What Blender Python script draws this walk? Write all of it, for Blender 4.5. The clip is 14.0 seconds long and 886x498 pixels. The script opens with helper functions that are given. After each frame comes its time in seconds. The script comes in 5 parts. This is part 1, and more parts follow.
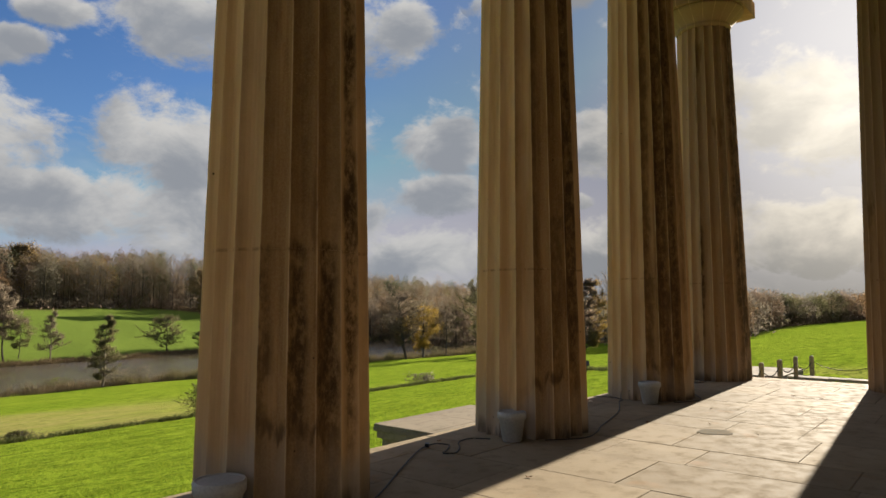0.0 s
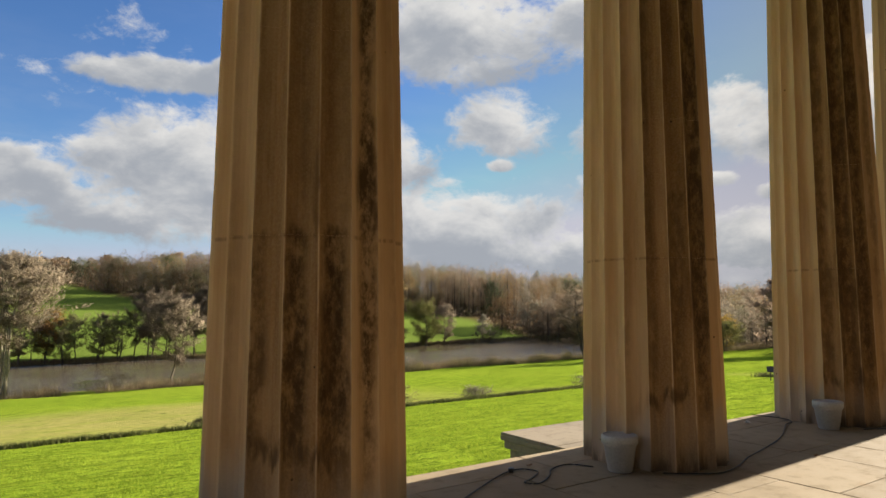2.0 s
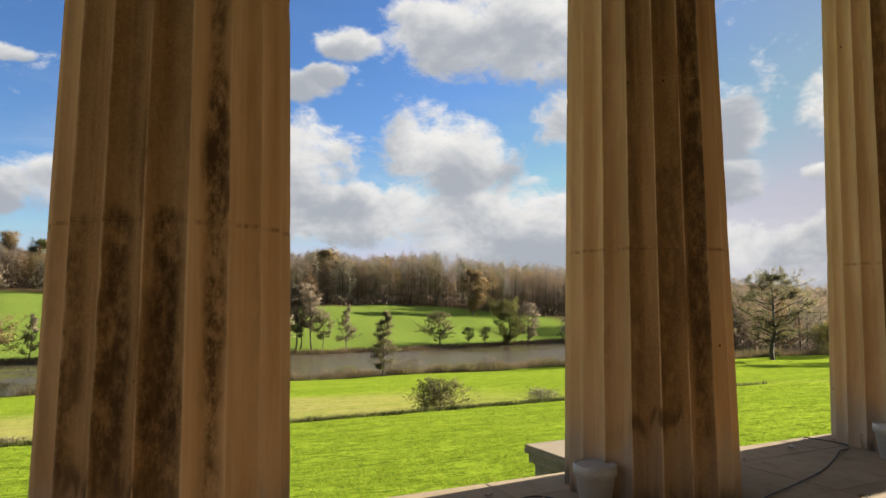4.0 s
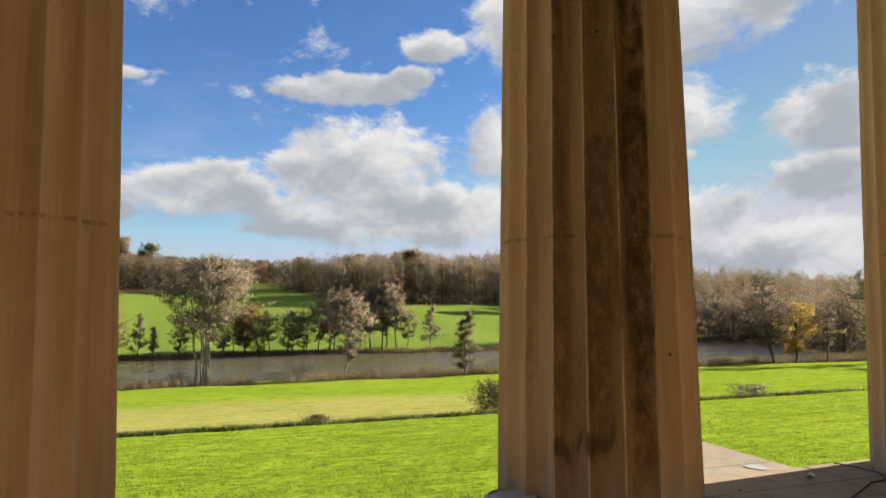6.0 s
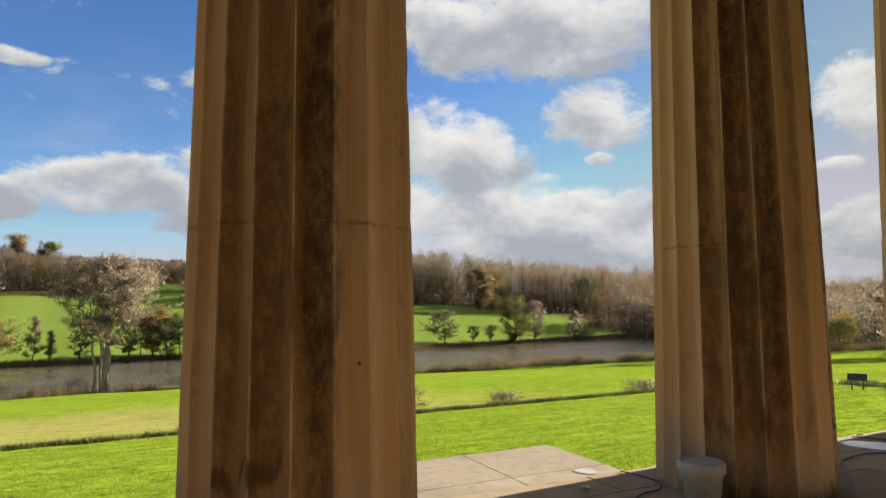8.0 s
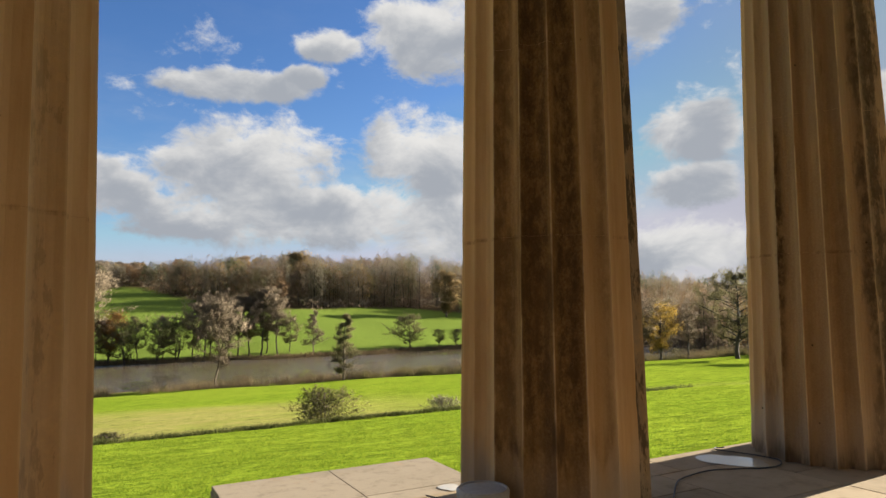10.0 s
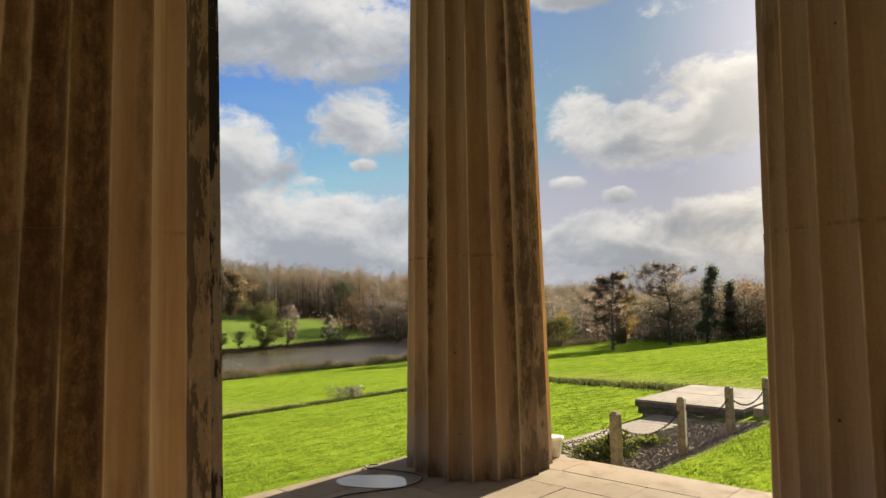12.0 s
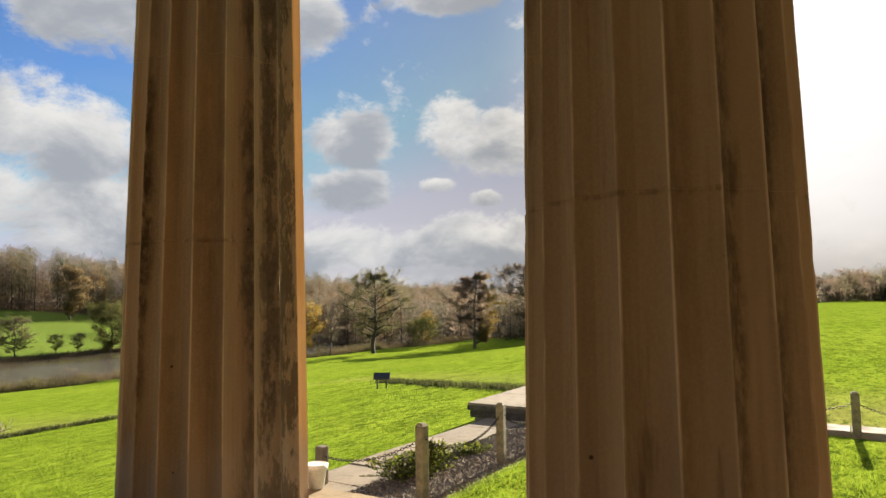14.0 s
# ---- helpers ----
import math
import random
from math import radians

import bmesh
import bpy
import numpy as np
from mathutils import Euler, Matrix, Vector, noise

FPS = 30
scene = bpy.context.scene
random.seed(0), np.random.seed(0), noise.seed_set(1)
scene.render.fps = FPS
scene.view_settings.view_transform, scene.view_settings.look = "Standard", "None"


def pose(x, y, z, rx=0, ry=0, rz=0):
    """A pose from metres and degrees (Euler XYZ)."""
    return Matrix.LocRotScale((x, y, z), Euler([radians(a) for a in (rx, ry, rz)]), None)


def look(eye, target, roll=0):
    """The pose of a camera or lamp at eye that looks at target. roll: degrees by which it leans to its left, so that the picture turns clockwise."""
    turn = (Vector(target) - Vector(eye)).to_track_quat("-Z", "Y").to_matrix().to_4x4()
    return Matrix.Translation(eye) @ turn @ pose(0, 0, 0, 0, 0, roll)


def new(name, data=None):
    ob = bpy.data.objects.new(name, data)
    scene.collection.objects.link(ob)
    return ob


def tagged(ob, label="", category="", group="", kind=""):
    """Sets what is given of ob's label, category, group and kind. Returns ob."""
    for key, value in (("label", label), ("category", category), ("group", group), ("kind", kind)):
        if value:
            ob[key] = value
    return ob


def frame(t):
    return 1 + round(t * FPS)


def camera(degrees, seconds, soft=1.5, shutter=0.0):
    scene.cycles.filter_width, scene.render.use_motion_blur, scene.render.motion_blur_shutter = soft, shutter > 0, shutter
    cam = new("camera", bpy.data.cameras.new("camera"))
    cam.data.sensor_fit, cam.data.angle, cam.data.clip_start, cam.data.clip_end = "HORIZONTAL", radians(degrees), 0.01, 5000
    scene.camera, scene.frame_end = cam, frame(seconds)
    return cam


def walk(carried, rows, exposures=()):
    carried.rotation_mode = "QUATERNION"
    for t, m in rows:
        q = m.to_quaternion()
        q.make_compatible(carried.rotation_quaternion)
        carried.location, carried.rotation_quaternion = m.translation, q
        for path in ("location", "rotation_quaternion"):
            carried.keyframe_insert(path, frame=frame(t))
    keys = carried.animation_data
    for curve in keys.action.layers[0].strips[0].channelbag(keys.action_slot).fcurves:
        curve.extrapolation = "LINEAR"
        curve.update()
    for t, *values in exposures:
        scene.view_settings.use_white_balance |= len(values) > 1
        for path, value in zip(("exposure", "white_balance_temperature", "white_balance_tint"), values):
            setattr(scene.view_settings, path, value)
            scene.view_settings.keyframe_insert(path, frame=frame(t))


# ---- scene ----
# ---------------------------------------------------------------- camera
cam = camera(68.6, 14.0)
PATH = [
    (0, pose(-3.324, -4.472, 1.557, 94.83, 0.09, -50.07)),
    (0.5, pose(-2.987, -4.454, 1.566, 94.88, 0.11, -43.26)),
    (1, pose(-2.596, -4.423, 1.569, 94.75, 0.24, -38.52)),
    (1.5, pose(-2.210, -4.385, 1.556, 94.71, 0.08, -35.75)),
    (2, pose(-1.828, -4.359, 1.549, 94.72, 0.10, -34.38)),
    (4.5, pose(0.057, -4.166, 1.555, 94.59, 0.08, -24.07)),
    (5, pose(0.439, -4.138, 1.562, 94.55, 0.24, -21.24)),
    (5.5, pose(0.812, -4.094, 1.559, 94.50, -0.02, -19.46)),
    (6, pose(1.198, -4.051, 1.553, 94.57, 0.09, -19.11)),
    (6.5, pose(1.587, -4.006, 1.545, 94.60, 0.16, -19.11)),
    (7, pose(1.993, -3.996, 1.548, 94.58, 0.37, -20.70)),
    (7.5, pose(2.411, -4.002, 1.547, 94.59, 0.46, -24.35)),
    (8, pose(2.788, -3.956, 1.543, 94.52, 0.46, -25.72)),
    (10.5, pose(4.813, -4.022, 1.515, 95.00, 0.51, -30.73)),
    (11, pose(5.226, -4.067, 1.538, 94.85, 0.67, -34.08)),
    (11.5, pose(5.656, -4.140, 1.560, 94.73, 0.61, -37.33)),
    (12, pose(6.043, -4.200, 1.558, 94.60, 0.98, -46.40)),
    (12.5, pose(6.436, -4.207, 1.552, 94.44, 0.73, -53.17)),
    (13, pose(6.804, -4.197, 1.541, 94.32, 0.88, -56.11)),
    (13.5, pose(7.147, -4.187, 1.536, 94.38, 0.76, -57.46)),
    (14, pose(7.520, -4.219, 1.536, 94.36, 0.84, -57.91)),
]
walk(cam, PATH, exposures=[(0.0, 1.38), (1.0, 1.58), (2.0, 1.78), (5.0, 1.95), (8.0, 1.90), (11.0, 1.80), (12.5, 1.76), (13.2, 1.70), (14.0, 1.84)])

# ---------------------------------------------------------------- world and sun
SUN_AZ, SUN_EL = 87.0, 18.8
SUN_STRENGTH, SKY_STRENGTH = 5.0, 0.070

# clouds: azimuth, elevation, half width, half height in degrees
CLOUDS_A = [(-14.0, 18.5, 2.3, 1.3), (-8.3, 18.0, 2.0, 0.6), (10.5, 18.2, 6.2, 1.3), (13.5, 12.4, 6.0, 3.6),
            (26.9, 13.0, 5.3, 4.0), (17.1, 7.7, 14.7, 2.8), (-1.2, 9.4, 7.0, 2.2), (-8.9, 7.8, 2.6, 1.4),
            (8.4, 11.4, 5.1, 3.0), (26.8, 22.9, 6.2, 3.8), (18.3, 22.0, 3.4, 1.3), (16.3, 19.2, 1.8, 1.0)]
CLOUDS_B = [(36.0, 23.6, 9.6, 4.6), (39.7, 15.3, 4.4, 2.9), (29.0, 12.6, 4.4, 3.4), (33.6, 6.4, 12.0, 4.0),
            (39.5, 12.0, 1.4, 0.6), (58.8, 15.0, 3.0, 2.8), (57.5, 10.0, 1.6, 0.7), (64.4, 13.4, 8.1, 2.8),
            (70.5, 16.0, 5.2, 2.9), (61.8, 8.8, 1.4, 0.7), (62.3, 4.7, 8.0, 2.4), (71.4, 5.4, 5.6, 3.0)]
CLOUDS_C = [(46.6, 23.4, 3.0, 2.7), (58.1, 25.2, 4.6, 1.2), (49.7, 9.6, 3.6, 1.8), (50.2, 13.8, 3.8, 2.3),
            (80.0, 13.9, 5.0, 3.8), (80.0, 5.0, 5.5, 2.8), (49.0, 4.2, 8.0, 2.6), (-18.0, 6.0, 5.0, 2.0)]

world = bpy.data.worlds.new("world")
scene.world = world
world.use_nodes = True


class Nodes:
    """Short hand for building a node tree."""

    def __init__(self, tree):
        self.tree = tree

    def add(self, kind, **values):
        n = self.tree.nodes.new(kind)
        for k, v in values.items():
            setattr(n, k, v)
        return n

    def put(self, socket, value):
        if isinstance(value, bpy.types.NodeSocket):
            self.tree.links.new(value, socket)
        else:
            socket.default_value = value

    def math(self, op, a, b=0.0, c=0.0, clamp=False):
        n = self.add("ShaderNodeMath", operation=op, use_clamp=clamp)
        for i, v in enumerate((a, b, c)):
            self.put(n.inputs[i], v)
        return n.outputs[0]

    def ramp(self, v, lo, hi, out0=0.0, out1=1.0, smooth=True):
        n = self.add("ShaderNodeMapRange", interpolation_type="SMOOTHSTEP" if smooth else "LINEAR")
        for i, val in enumerate((v, lo, hi, out0, out1)):
            self.put(n.inputs[i], val)
        return n.outputs[0]

    def mix(self, f, a, b, blend="MIX"):
        n = self.add("ShaderNodeMix", data_type="RGBA", blend_type=blend)
        self.put(n.inputs[0], f)
        for i, v in ((6, a), (7, b)):
            self.put(n.inputs[i], (*v, 1) if isinstance(v, tuple) and len(v) == 3 else v)
        return n.outputs[2]

    def noise(self, vec, scale, detail=4.0, rough=0.55, distort=0.0):
        n = self.add("ShaderNodeTexNoise")
        if vec is not None:
            self.put(n.inputs["Vector"], vec)
        for k, v in (("Scale", scale), ("Detail", detail), ("Roughness", rough), ("Distortion", distort)):
            n.inputs[k].default_value = v
        return n.outputs[0]

    def scaled(self, vec, sx, sy, sz, shift=None):
        n = self.add("ShaderNodeVectorMath", operation="MULTIPLY")
        self.put(n.inputs[0], vec)
        n.inputs[1].default_value = (sx, sy, sz)
        if shift is None:
            return n.outputs[0]
        m = self.add("ShaderNodeVectorMath", operation="ADD")
        self.put(m.inputs[0], n.outputs[0])
        self.put(m.inputs[1], shift)
        return m.outputs[0]

    def bump(self, height, strength, distance):
        n = self.add("ShaderNodeBump")
        n.inputs["Strength"].default_value, n.inputs["Distance"].default_value = strength, distance
        self.put(n.inputs["Height"], height)
        return n.outputs[0]


def build_sky():
    n = Nodes(world.node_tree)
    out = world.node_tree.nodes["Background"]
    sky = n.add("ShaderNodeTexSky", sky_type="NISHITA", sun_disc=False)
    sky.sun_elevation, sky.sun_rotation = radians(SUN_EL), radians(SUN_AZ)
    sky.altitude, sky.air_density, sky.dust_density, sky.ozone_density = 60, 1.0, 0.35, 3.0
    way = n.add("ShaderNodeTexCoord").outputs["Generated"]
    sep = n.add("ShaderNodeSeparateXYZ")
    n.put(sep.inputs[0], way)
    x, y, z = sep.outputs
    az = n.math("MULTIPLY", n.math("ARCTAN2", x, y), 180 / math.pi)
    el = n.math("MULTIPLY", n.math("ARCSINE", z), 180 / math.pi)
    # slow and fine billows push the outline of each cloud about
    big = n.noise(n.scaled(way, 1, 1, 1.6), 9.0, 8.0, 0.62, 0.3)
    mass = None
    for a, e, w, h in CLOUDS_A + CLOUDS_B + CLOUDS_C:
        u = n.math("MULTIPLY", n.math("SUBTRACT", az, a), 1 / w)
        v = n.math("MULTIPLY", n.math("SUBTRACT", el, e), 1 / h)
        d = n.math("SUBTRACT", 1.0, n.math("ADD", n.math("MULTIPLY", u, u), n.math("MULTIPLY", v, v)))
        d = n.math("MAXIMUM", d, -1.0)
        weight = n.math("POWER", n.math("ADD", d, 1.02), 5.0)
        if mass is None:
            mass, total, upper = d, weight, n.math("MULTIPLY", v, weight)
        else:
            upper = n.math("ADD", upper, n.math("MULTIPLY", v, weight))
            total = n.math("ADD", total, weight)
            mass = n.math("SMOOTH_MAX", mass, d, 0.5)
    lit = n.math("MAXIMUM", n.math("MINIMUM", n.math("DIVIDE", upper, total), 1.5), -1.5)
    # beyond the part that is seen the broken cloud goes on at random
    rest = n.ramp(n.noise(n.scaled(way, 1, 1, 2.2), 2.6, 5.0, 0.55), 0.42, 0.66, -1.0, 0.9)
    seen = n.math("MULTIPLY", n.ramp(az, -24.0, -15.0), n.ramp(az, 90.0, 102.0, 1.0, 0.0))
    seen = n.math("MULTIPLY", seen, n.ramp(el, 26.0, 33.0, 1.0, 0.0))
    mass = n.math("ADD", n.math("MULTIPLY", mass, seen), n.math("MULTIPLY", rest, n.math("SUBTRACT", 1.0, seen)))
    dens = n.math("ADD", mass, n.math("MULTIPLY", n.math("SUBTRACT", big, 0.5), 3.6))
    wisp = n.noise(n.scaled(way, 1, 1, 1.5), 30.0, 6.0, 0.65, 0.4)
    dens = n.math("ADD", dens, n.math("MULTIPLY", n.math("SUBTRACT", wisp, 0.5), 1.5))
    cover = n.ramp(dens, -0.45, 0.5)
    veil = n.ramp(n.noise(n.scaled(way, 1, 1, 3.0), 5.0, 6.0, 0.6), 0.45, 0.8, 0.0, 0.35)
    veil = n.math("MULTIPLY", veil, n.ramp(el, 3.0, 20.0, 1.0, 0.08))
    cover = n.math("MAXIMUM", cover, veil)
    cover = n.math("MAXIMUM", cover, n.math("MULTIPLY", n.ramp(el, 0.5, 6.0, 0.75, 0.0), n.ramp(az, 6.0, 30.0, 0.15, 1.0)))
    body = n.noise(n.scaled(way, 1, 1, 1.6, (0.012, -0.006, 0.02)), 9.0, 6.0, 0.55, 0.3)
    light = n.math("ADD", n.math("MULTIPLY", lit, 0.36), n.math("MULTIPLY", n.math("SUBTRACT", body, 0.5), -2.6))
    light = n.ramp(n.math("SUBTRACT", light, n.math("MULTIPLY", dens, 0.20)), -0.62, 0.62)
    # the sun stands behind thin cloud
    sun = Vector((math.sin(radians(SUN_AZ)) * math.cos(radians(SUN_EL)), math.cos(radians(SUN_AZ)) * math.cos(radians(SUN_EL)), math.sin(radians(SUN_EL))))
    dot = n.add("ShaderNodeVectorMath", operation="DOT_PRODUCT")
    n.put(dot.inputs[0], way)
    dot.inputs[1].default_value = sun
    near = n.ramp(dot.outputs["Value"], 0.91, 1.0, 0.0, 1.0, False)
    near = n.math("POWER", near, 2.2)
    warm = n.ramp(az, 50.0, 88.0)
    white = n.mix(light, n.mix(warm, (1.55, 1.66, 1.85), (1.2, 1.25, 1.35)), (3.3, 3.25, 3.15))
    hue = n.add("ShaderNodeHueSaturation")
    hue.inputs["Hue"].default_value = 0.512
    hue.inputs["Saturation"].default_value, hue.inputs["Value"].default_value = 1.2, 0.64
    n.put(hue.inputs["Color"], sky.outputs[0])
    white = n.mix(warm, white, n.mix(1.0, white, (1.12, 1.02, 0.86), "MULTIPLY"))
    cap = n.add("ShaderNodeVectorMath", operation="MINIMUM")
    n.put(cap.inputs[0], hue.outputs[0])
    cap.inputs[1].default_value = (2.3, 2.35, 2.9)
    haze = n.mix(n.ramp(az, 25.0, 78.0, 0.0, 0.7), cap.outputs[0], n.mix(n.ramp(el, 3.0, 16.0), (2.15, 2.0, 1.8), (0.92, 1.05, 1.42)))
    both = n.mix(cover, haze, white)
    glow = n.mix(near, (0, 0, 0), (3.6, 3.3, 2.8))
    both = n.mix(1.0, both, glow, "ADD")
    n.put(out.inputs[0], both)
    out.inputs[1].default_value = SKY_STRENGTH


build_sky()
sun_data = bpy.data.lights.new("sun", "SUN")
sun_data.energy, sun_data.angle, sun_data.color = SUN_STRENGTH, radians(0.55), (1.0, 0.915, 0.765)
sun_lamp = new("sun", sun_data)
sun_lamp.matrix_world = look((0, 0, 0), (-math.sin(radians(SUN_AZ)) * math.cos(radians(SUN_EL)),
                                        -math.cos(radians(SUN_AZ)) * math.cos(radians(SUN_EL)), -math.sin(radians(SUN_EL))))


# ---------------------------------------------------------------- materials
def material(name, rough=0.85):
    m = bpy.data.materials.new(name)
    m.use_nodes = True
    b = m.node_tree.nodes["Principled BSDF"]
    b.inputs["Roughness"].default_value = rough
    return m, Nodes(m.node_tree), b


def coords(n):
    return n.add("ShaderNodeTexCoord").outputs["Object"]


def column_stone():
    """Sandstone whose flutes differ one by one: pale or brown, in part weathered, in part with light and shade put
    into the colour, with dark water stains. The mesh says how each flute stands (tone, stain, lichen)."""
    m, n, b = material("weathered_sandstone", 0.92)
    b.inputs["Specular IOR Level"].default_value = 0.15
    p = coords(n)
    info = n.add("ShaderNodeObjectInfo")
    q = n.scaled(p, 1, 1, 1, n.scaled(info.outputs["Location"], 3.7, 2.9, 0.0))
    ang = n.add("ShaderNodeSeparateXYZ")
    n.put(ang.inputs[0], p)
    z = ang.outputs[2]
    across = n.math("FRACT", n.math("ADD", n.math("MULTIPLY", n.math("ARCTAN2", ang.outputs[1], ang.outputs[0]), 10 / math.pi), 20.0))

    def mark(name):
        return n.add("ShaderNodeAttribute", attribute_name=name)
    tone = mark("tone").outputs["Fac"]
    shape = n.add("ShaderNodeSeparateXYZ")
    n.put(shape.inputs[0], mark("stain_shade").outputs["Vector"])
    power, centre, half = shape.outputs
    top = mark("stain_shade_top").outputs["Fac"]
    lichen, dull = mark("lichen").outputs["Fac"], mark("dull").outputs["Fac"]
    soft = n.noise(n.scaled(q, 1.7, 1.7, 0.5), 1.6, 5.0)
    fine = n.noise(n.scaled(q, 12.0, 12.0, 2.2), 1.0, 6.0, 0.7)
    patch = n.noise(n.scaled(q, 5.0, 5.0, 0.9, (3.0, 1.0, 4.0)), 1.0, 5.0, 0.65)
    run = n.noise(n.scaled(q, 9.0, 9.0, 0.4), 1.0, 5.0, 0.6)
    grain = n.noise(q, 60.0, 3.0)
    # pale faces: washed stone, with some of the light on them put into the colour
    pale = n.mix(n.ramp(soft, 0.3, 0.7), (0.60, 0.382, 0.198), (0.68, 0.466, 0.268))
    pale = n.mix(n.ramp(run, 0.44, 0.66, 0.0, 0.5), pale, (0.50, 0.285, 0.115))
    # brown faces, with rust coloured runs; some flute shade is put into the colour
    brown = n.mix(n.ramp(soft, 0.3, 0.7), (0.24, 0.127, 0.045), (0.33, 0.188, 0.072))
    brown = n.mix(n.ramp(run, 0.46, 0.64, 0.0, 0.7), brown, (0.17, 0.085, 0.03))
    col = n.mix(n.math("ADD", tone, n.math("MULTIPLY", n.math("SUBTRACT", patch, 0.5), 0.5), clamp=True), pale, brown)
    col = n.mix(n.math("MULTIPLY", n.ramp(grain, 0.35, 0.7), 0.22), col, (0.52, 0.37, 0.2))
    # some flutes are a duller grey-brown, more so above the joint; part is flare haze put into the colour
    col = n.mix(n.math("MULTIPLY", dull, n.ramp(z, 3.0, 3.4, 0.45, 0.9)), col, (0.28, 0.20, 0.13))
    # pale line along each arris: an edge highlight put into the colour, with some wear
    edge_light = n.ramp(n.math("ABSOLUTE", n.math("SUBTRACT", across, 0.5)), 0.455, 0.49)
    edge_light = n.math("MULTIPLY", edge_light, n.ramp(n.noise(n.scaled(q, 2, 2, 1.2), 2.0, 4.0), 0.35, 0.6, 0.15, 0.8))
    col = n.mix(edge_light, col, (0.66, 0.47, 0.27))
    # dark bands down one flute: water stains, some with flute shade put into the colour; wider and narrower, blotched
    # where the crust has flaked
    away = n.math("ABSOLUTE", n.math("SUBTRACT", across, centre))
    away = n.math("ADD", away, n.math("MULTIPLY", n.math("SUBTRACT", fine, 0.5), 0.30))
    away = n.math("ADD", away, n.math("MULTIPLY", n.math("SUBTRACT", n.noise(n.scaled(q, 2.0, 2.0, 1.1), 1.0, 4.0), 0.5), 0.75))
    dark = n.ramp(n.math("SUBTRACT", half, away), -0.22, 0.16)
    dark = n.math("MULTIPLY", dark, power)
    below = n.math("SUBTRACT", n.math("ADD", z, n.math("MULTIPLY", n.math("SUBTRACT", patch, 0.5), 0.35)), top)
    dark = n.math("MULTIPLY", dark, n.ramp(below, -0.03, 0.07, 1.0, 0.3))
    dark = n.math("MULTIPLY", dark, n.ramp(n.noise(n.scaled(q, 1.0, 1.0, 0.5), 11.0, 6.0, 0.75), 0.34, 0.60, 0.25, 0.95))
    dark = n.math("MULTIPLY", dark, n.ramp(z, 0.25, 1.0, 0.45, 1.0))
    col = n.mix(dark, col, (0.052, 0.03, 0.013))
    loose = n.noise(n.scaled(q, 3.4, 3.4, 0.5, (5.0, 3.0, 1.0)), 1.0, 5.0, 0.65)
    col = n.mix(n.math("MULTIPLY", n.ramp(loose, 0.58, 0.68, 0.0, 0.6), n.ramp(tone, 0.2, 0.7, 0.15, 1.0)), col, (0.13, 0.07, 0.028))
    # a stained line at the joint of the lowest drum
    seam = n.ramp(n.math("ABSOLUTE", n.math("SUBTRACT", z, 1.965)), 0.004, 0.02, 0.5, 0.0)
    col = n.mix(n.math("MULTIPLY", seam, n.ramp(fine, 0.45, 0.62)), col, (0.12, 0.065, 0.03))
    # grey, bleached foot of the shaft under a dark tide line
    wob = n.math("MULTIPLY", n.math("SUBTRACT", n.noise(n.scaled(q, 3.0, 3.0, 0.6), 1.5, 4.0), 0.5), 0.9)
    foot = n.math("ADD", z, wob)
    col = n.mix(n.math("MULTIPLY", n.ramp(foot, 0.30, 0.66, 0.75, 0.0), n.ramp(tone, 0.3, 0.8, 1.0, 0.3)), col, (0.40, 0.335, 0.27))
    tide = n.math("MULTIPLY", n.ramp(foot, 0.50, 0.58), n.ramp(foot, 0.62, 0.74, 1.0, 0.0))
    tide = n.math("MULTIPLY", n.math("MULTIPLY", tide, n.ramp(fine, 0.36, 0.5)), n.math("MULTIPLY", n.ramp(tone, 0.3, 0.7), n.ramp(dull, 0.1, 0.5, 1.0, 0.0)))
    col = n.mix(n.math("MULTIPLY", tide, n.ramp(patch, 0.40, 0.56, 0.0, 0.75)), col, (0.075, 0.046, 0.024))
    # darker in patches towards the very bottom
    low_dark = n.math("MULTIPLY", n.ramp(n.math("ADD", z, n.math("MULTIPLY", wob, 0.5)), 0.02, 0.2, 0.7, 0.0), n.ramp(patch, 0.42, 0.56))
    col = n.mix(low_dark, col, (0.075, 0.055, 0.035))
    # black and grey lichen on the weather side
    col = n.mix(n.math("MULTIPLY", lichen, n.ramp(n.noise(q, 16.0, 6.0, 0.72), 0.36, 0.56, 0.35, 0.95)), col, (0.27, 0.215, 0.155))
    crust = n.noise(n.scaled(q, 9.0, 9.0, 2.2), 1.0, 7.0, 0.78)
    col = n.mix(n.math("MULTIPLY", lichen, n.ramp(n.math("SUBTRACT", crust, n.math("MULTIPLY", n.math("SUBTRACT", away, half), 0.25)), 0.50, 0.55, 0.0, 0.95)), col, (0.02, 0.017, 0.014))
    # small holes and scars
    v = n.add("ShaderNodeTexVoronoi")
    v.inputs["Scale"].default_value = 3.4
    n.put(v.inputs["Vector"], q)
    hole = n.ramp(v.outputs["Distance"], 0.022, 0.042, 0.9, 0.0)
    col = n.mix(hole, col, (0.04, 0.025, 0.015))
    n.put(b.inputs["Base Color"], col)
    pit = n.noise(q, 24.0, 8.0, 0.7)
    height = n.math("ADD", n.math("MULTIPLY", pit, 0.5), n.math("MULTIPLY", run, 0.6))
    height = n.math("ADD", height, n.math("MULTIPLY", n.math("MULTIPLY", lichen, crust), 1.2))
    height = n.math("SUBTRACT", height, hole)
    n.put(b.inputs["Normal"], n.bump(height, 0.5, 0.012))
    return m


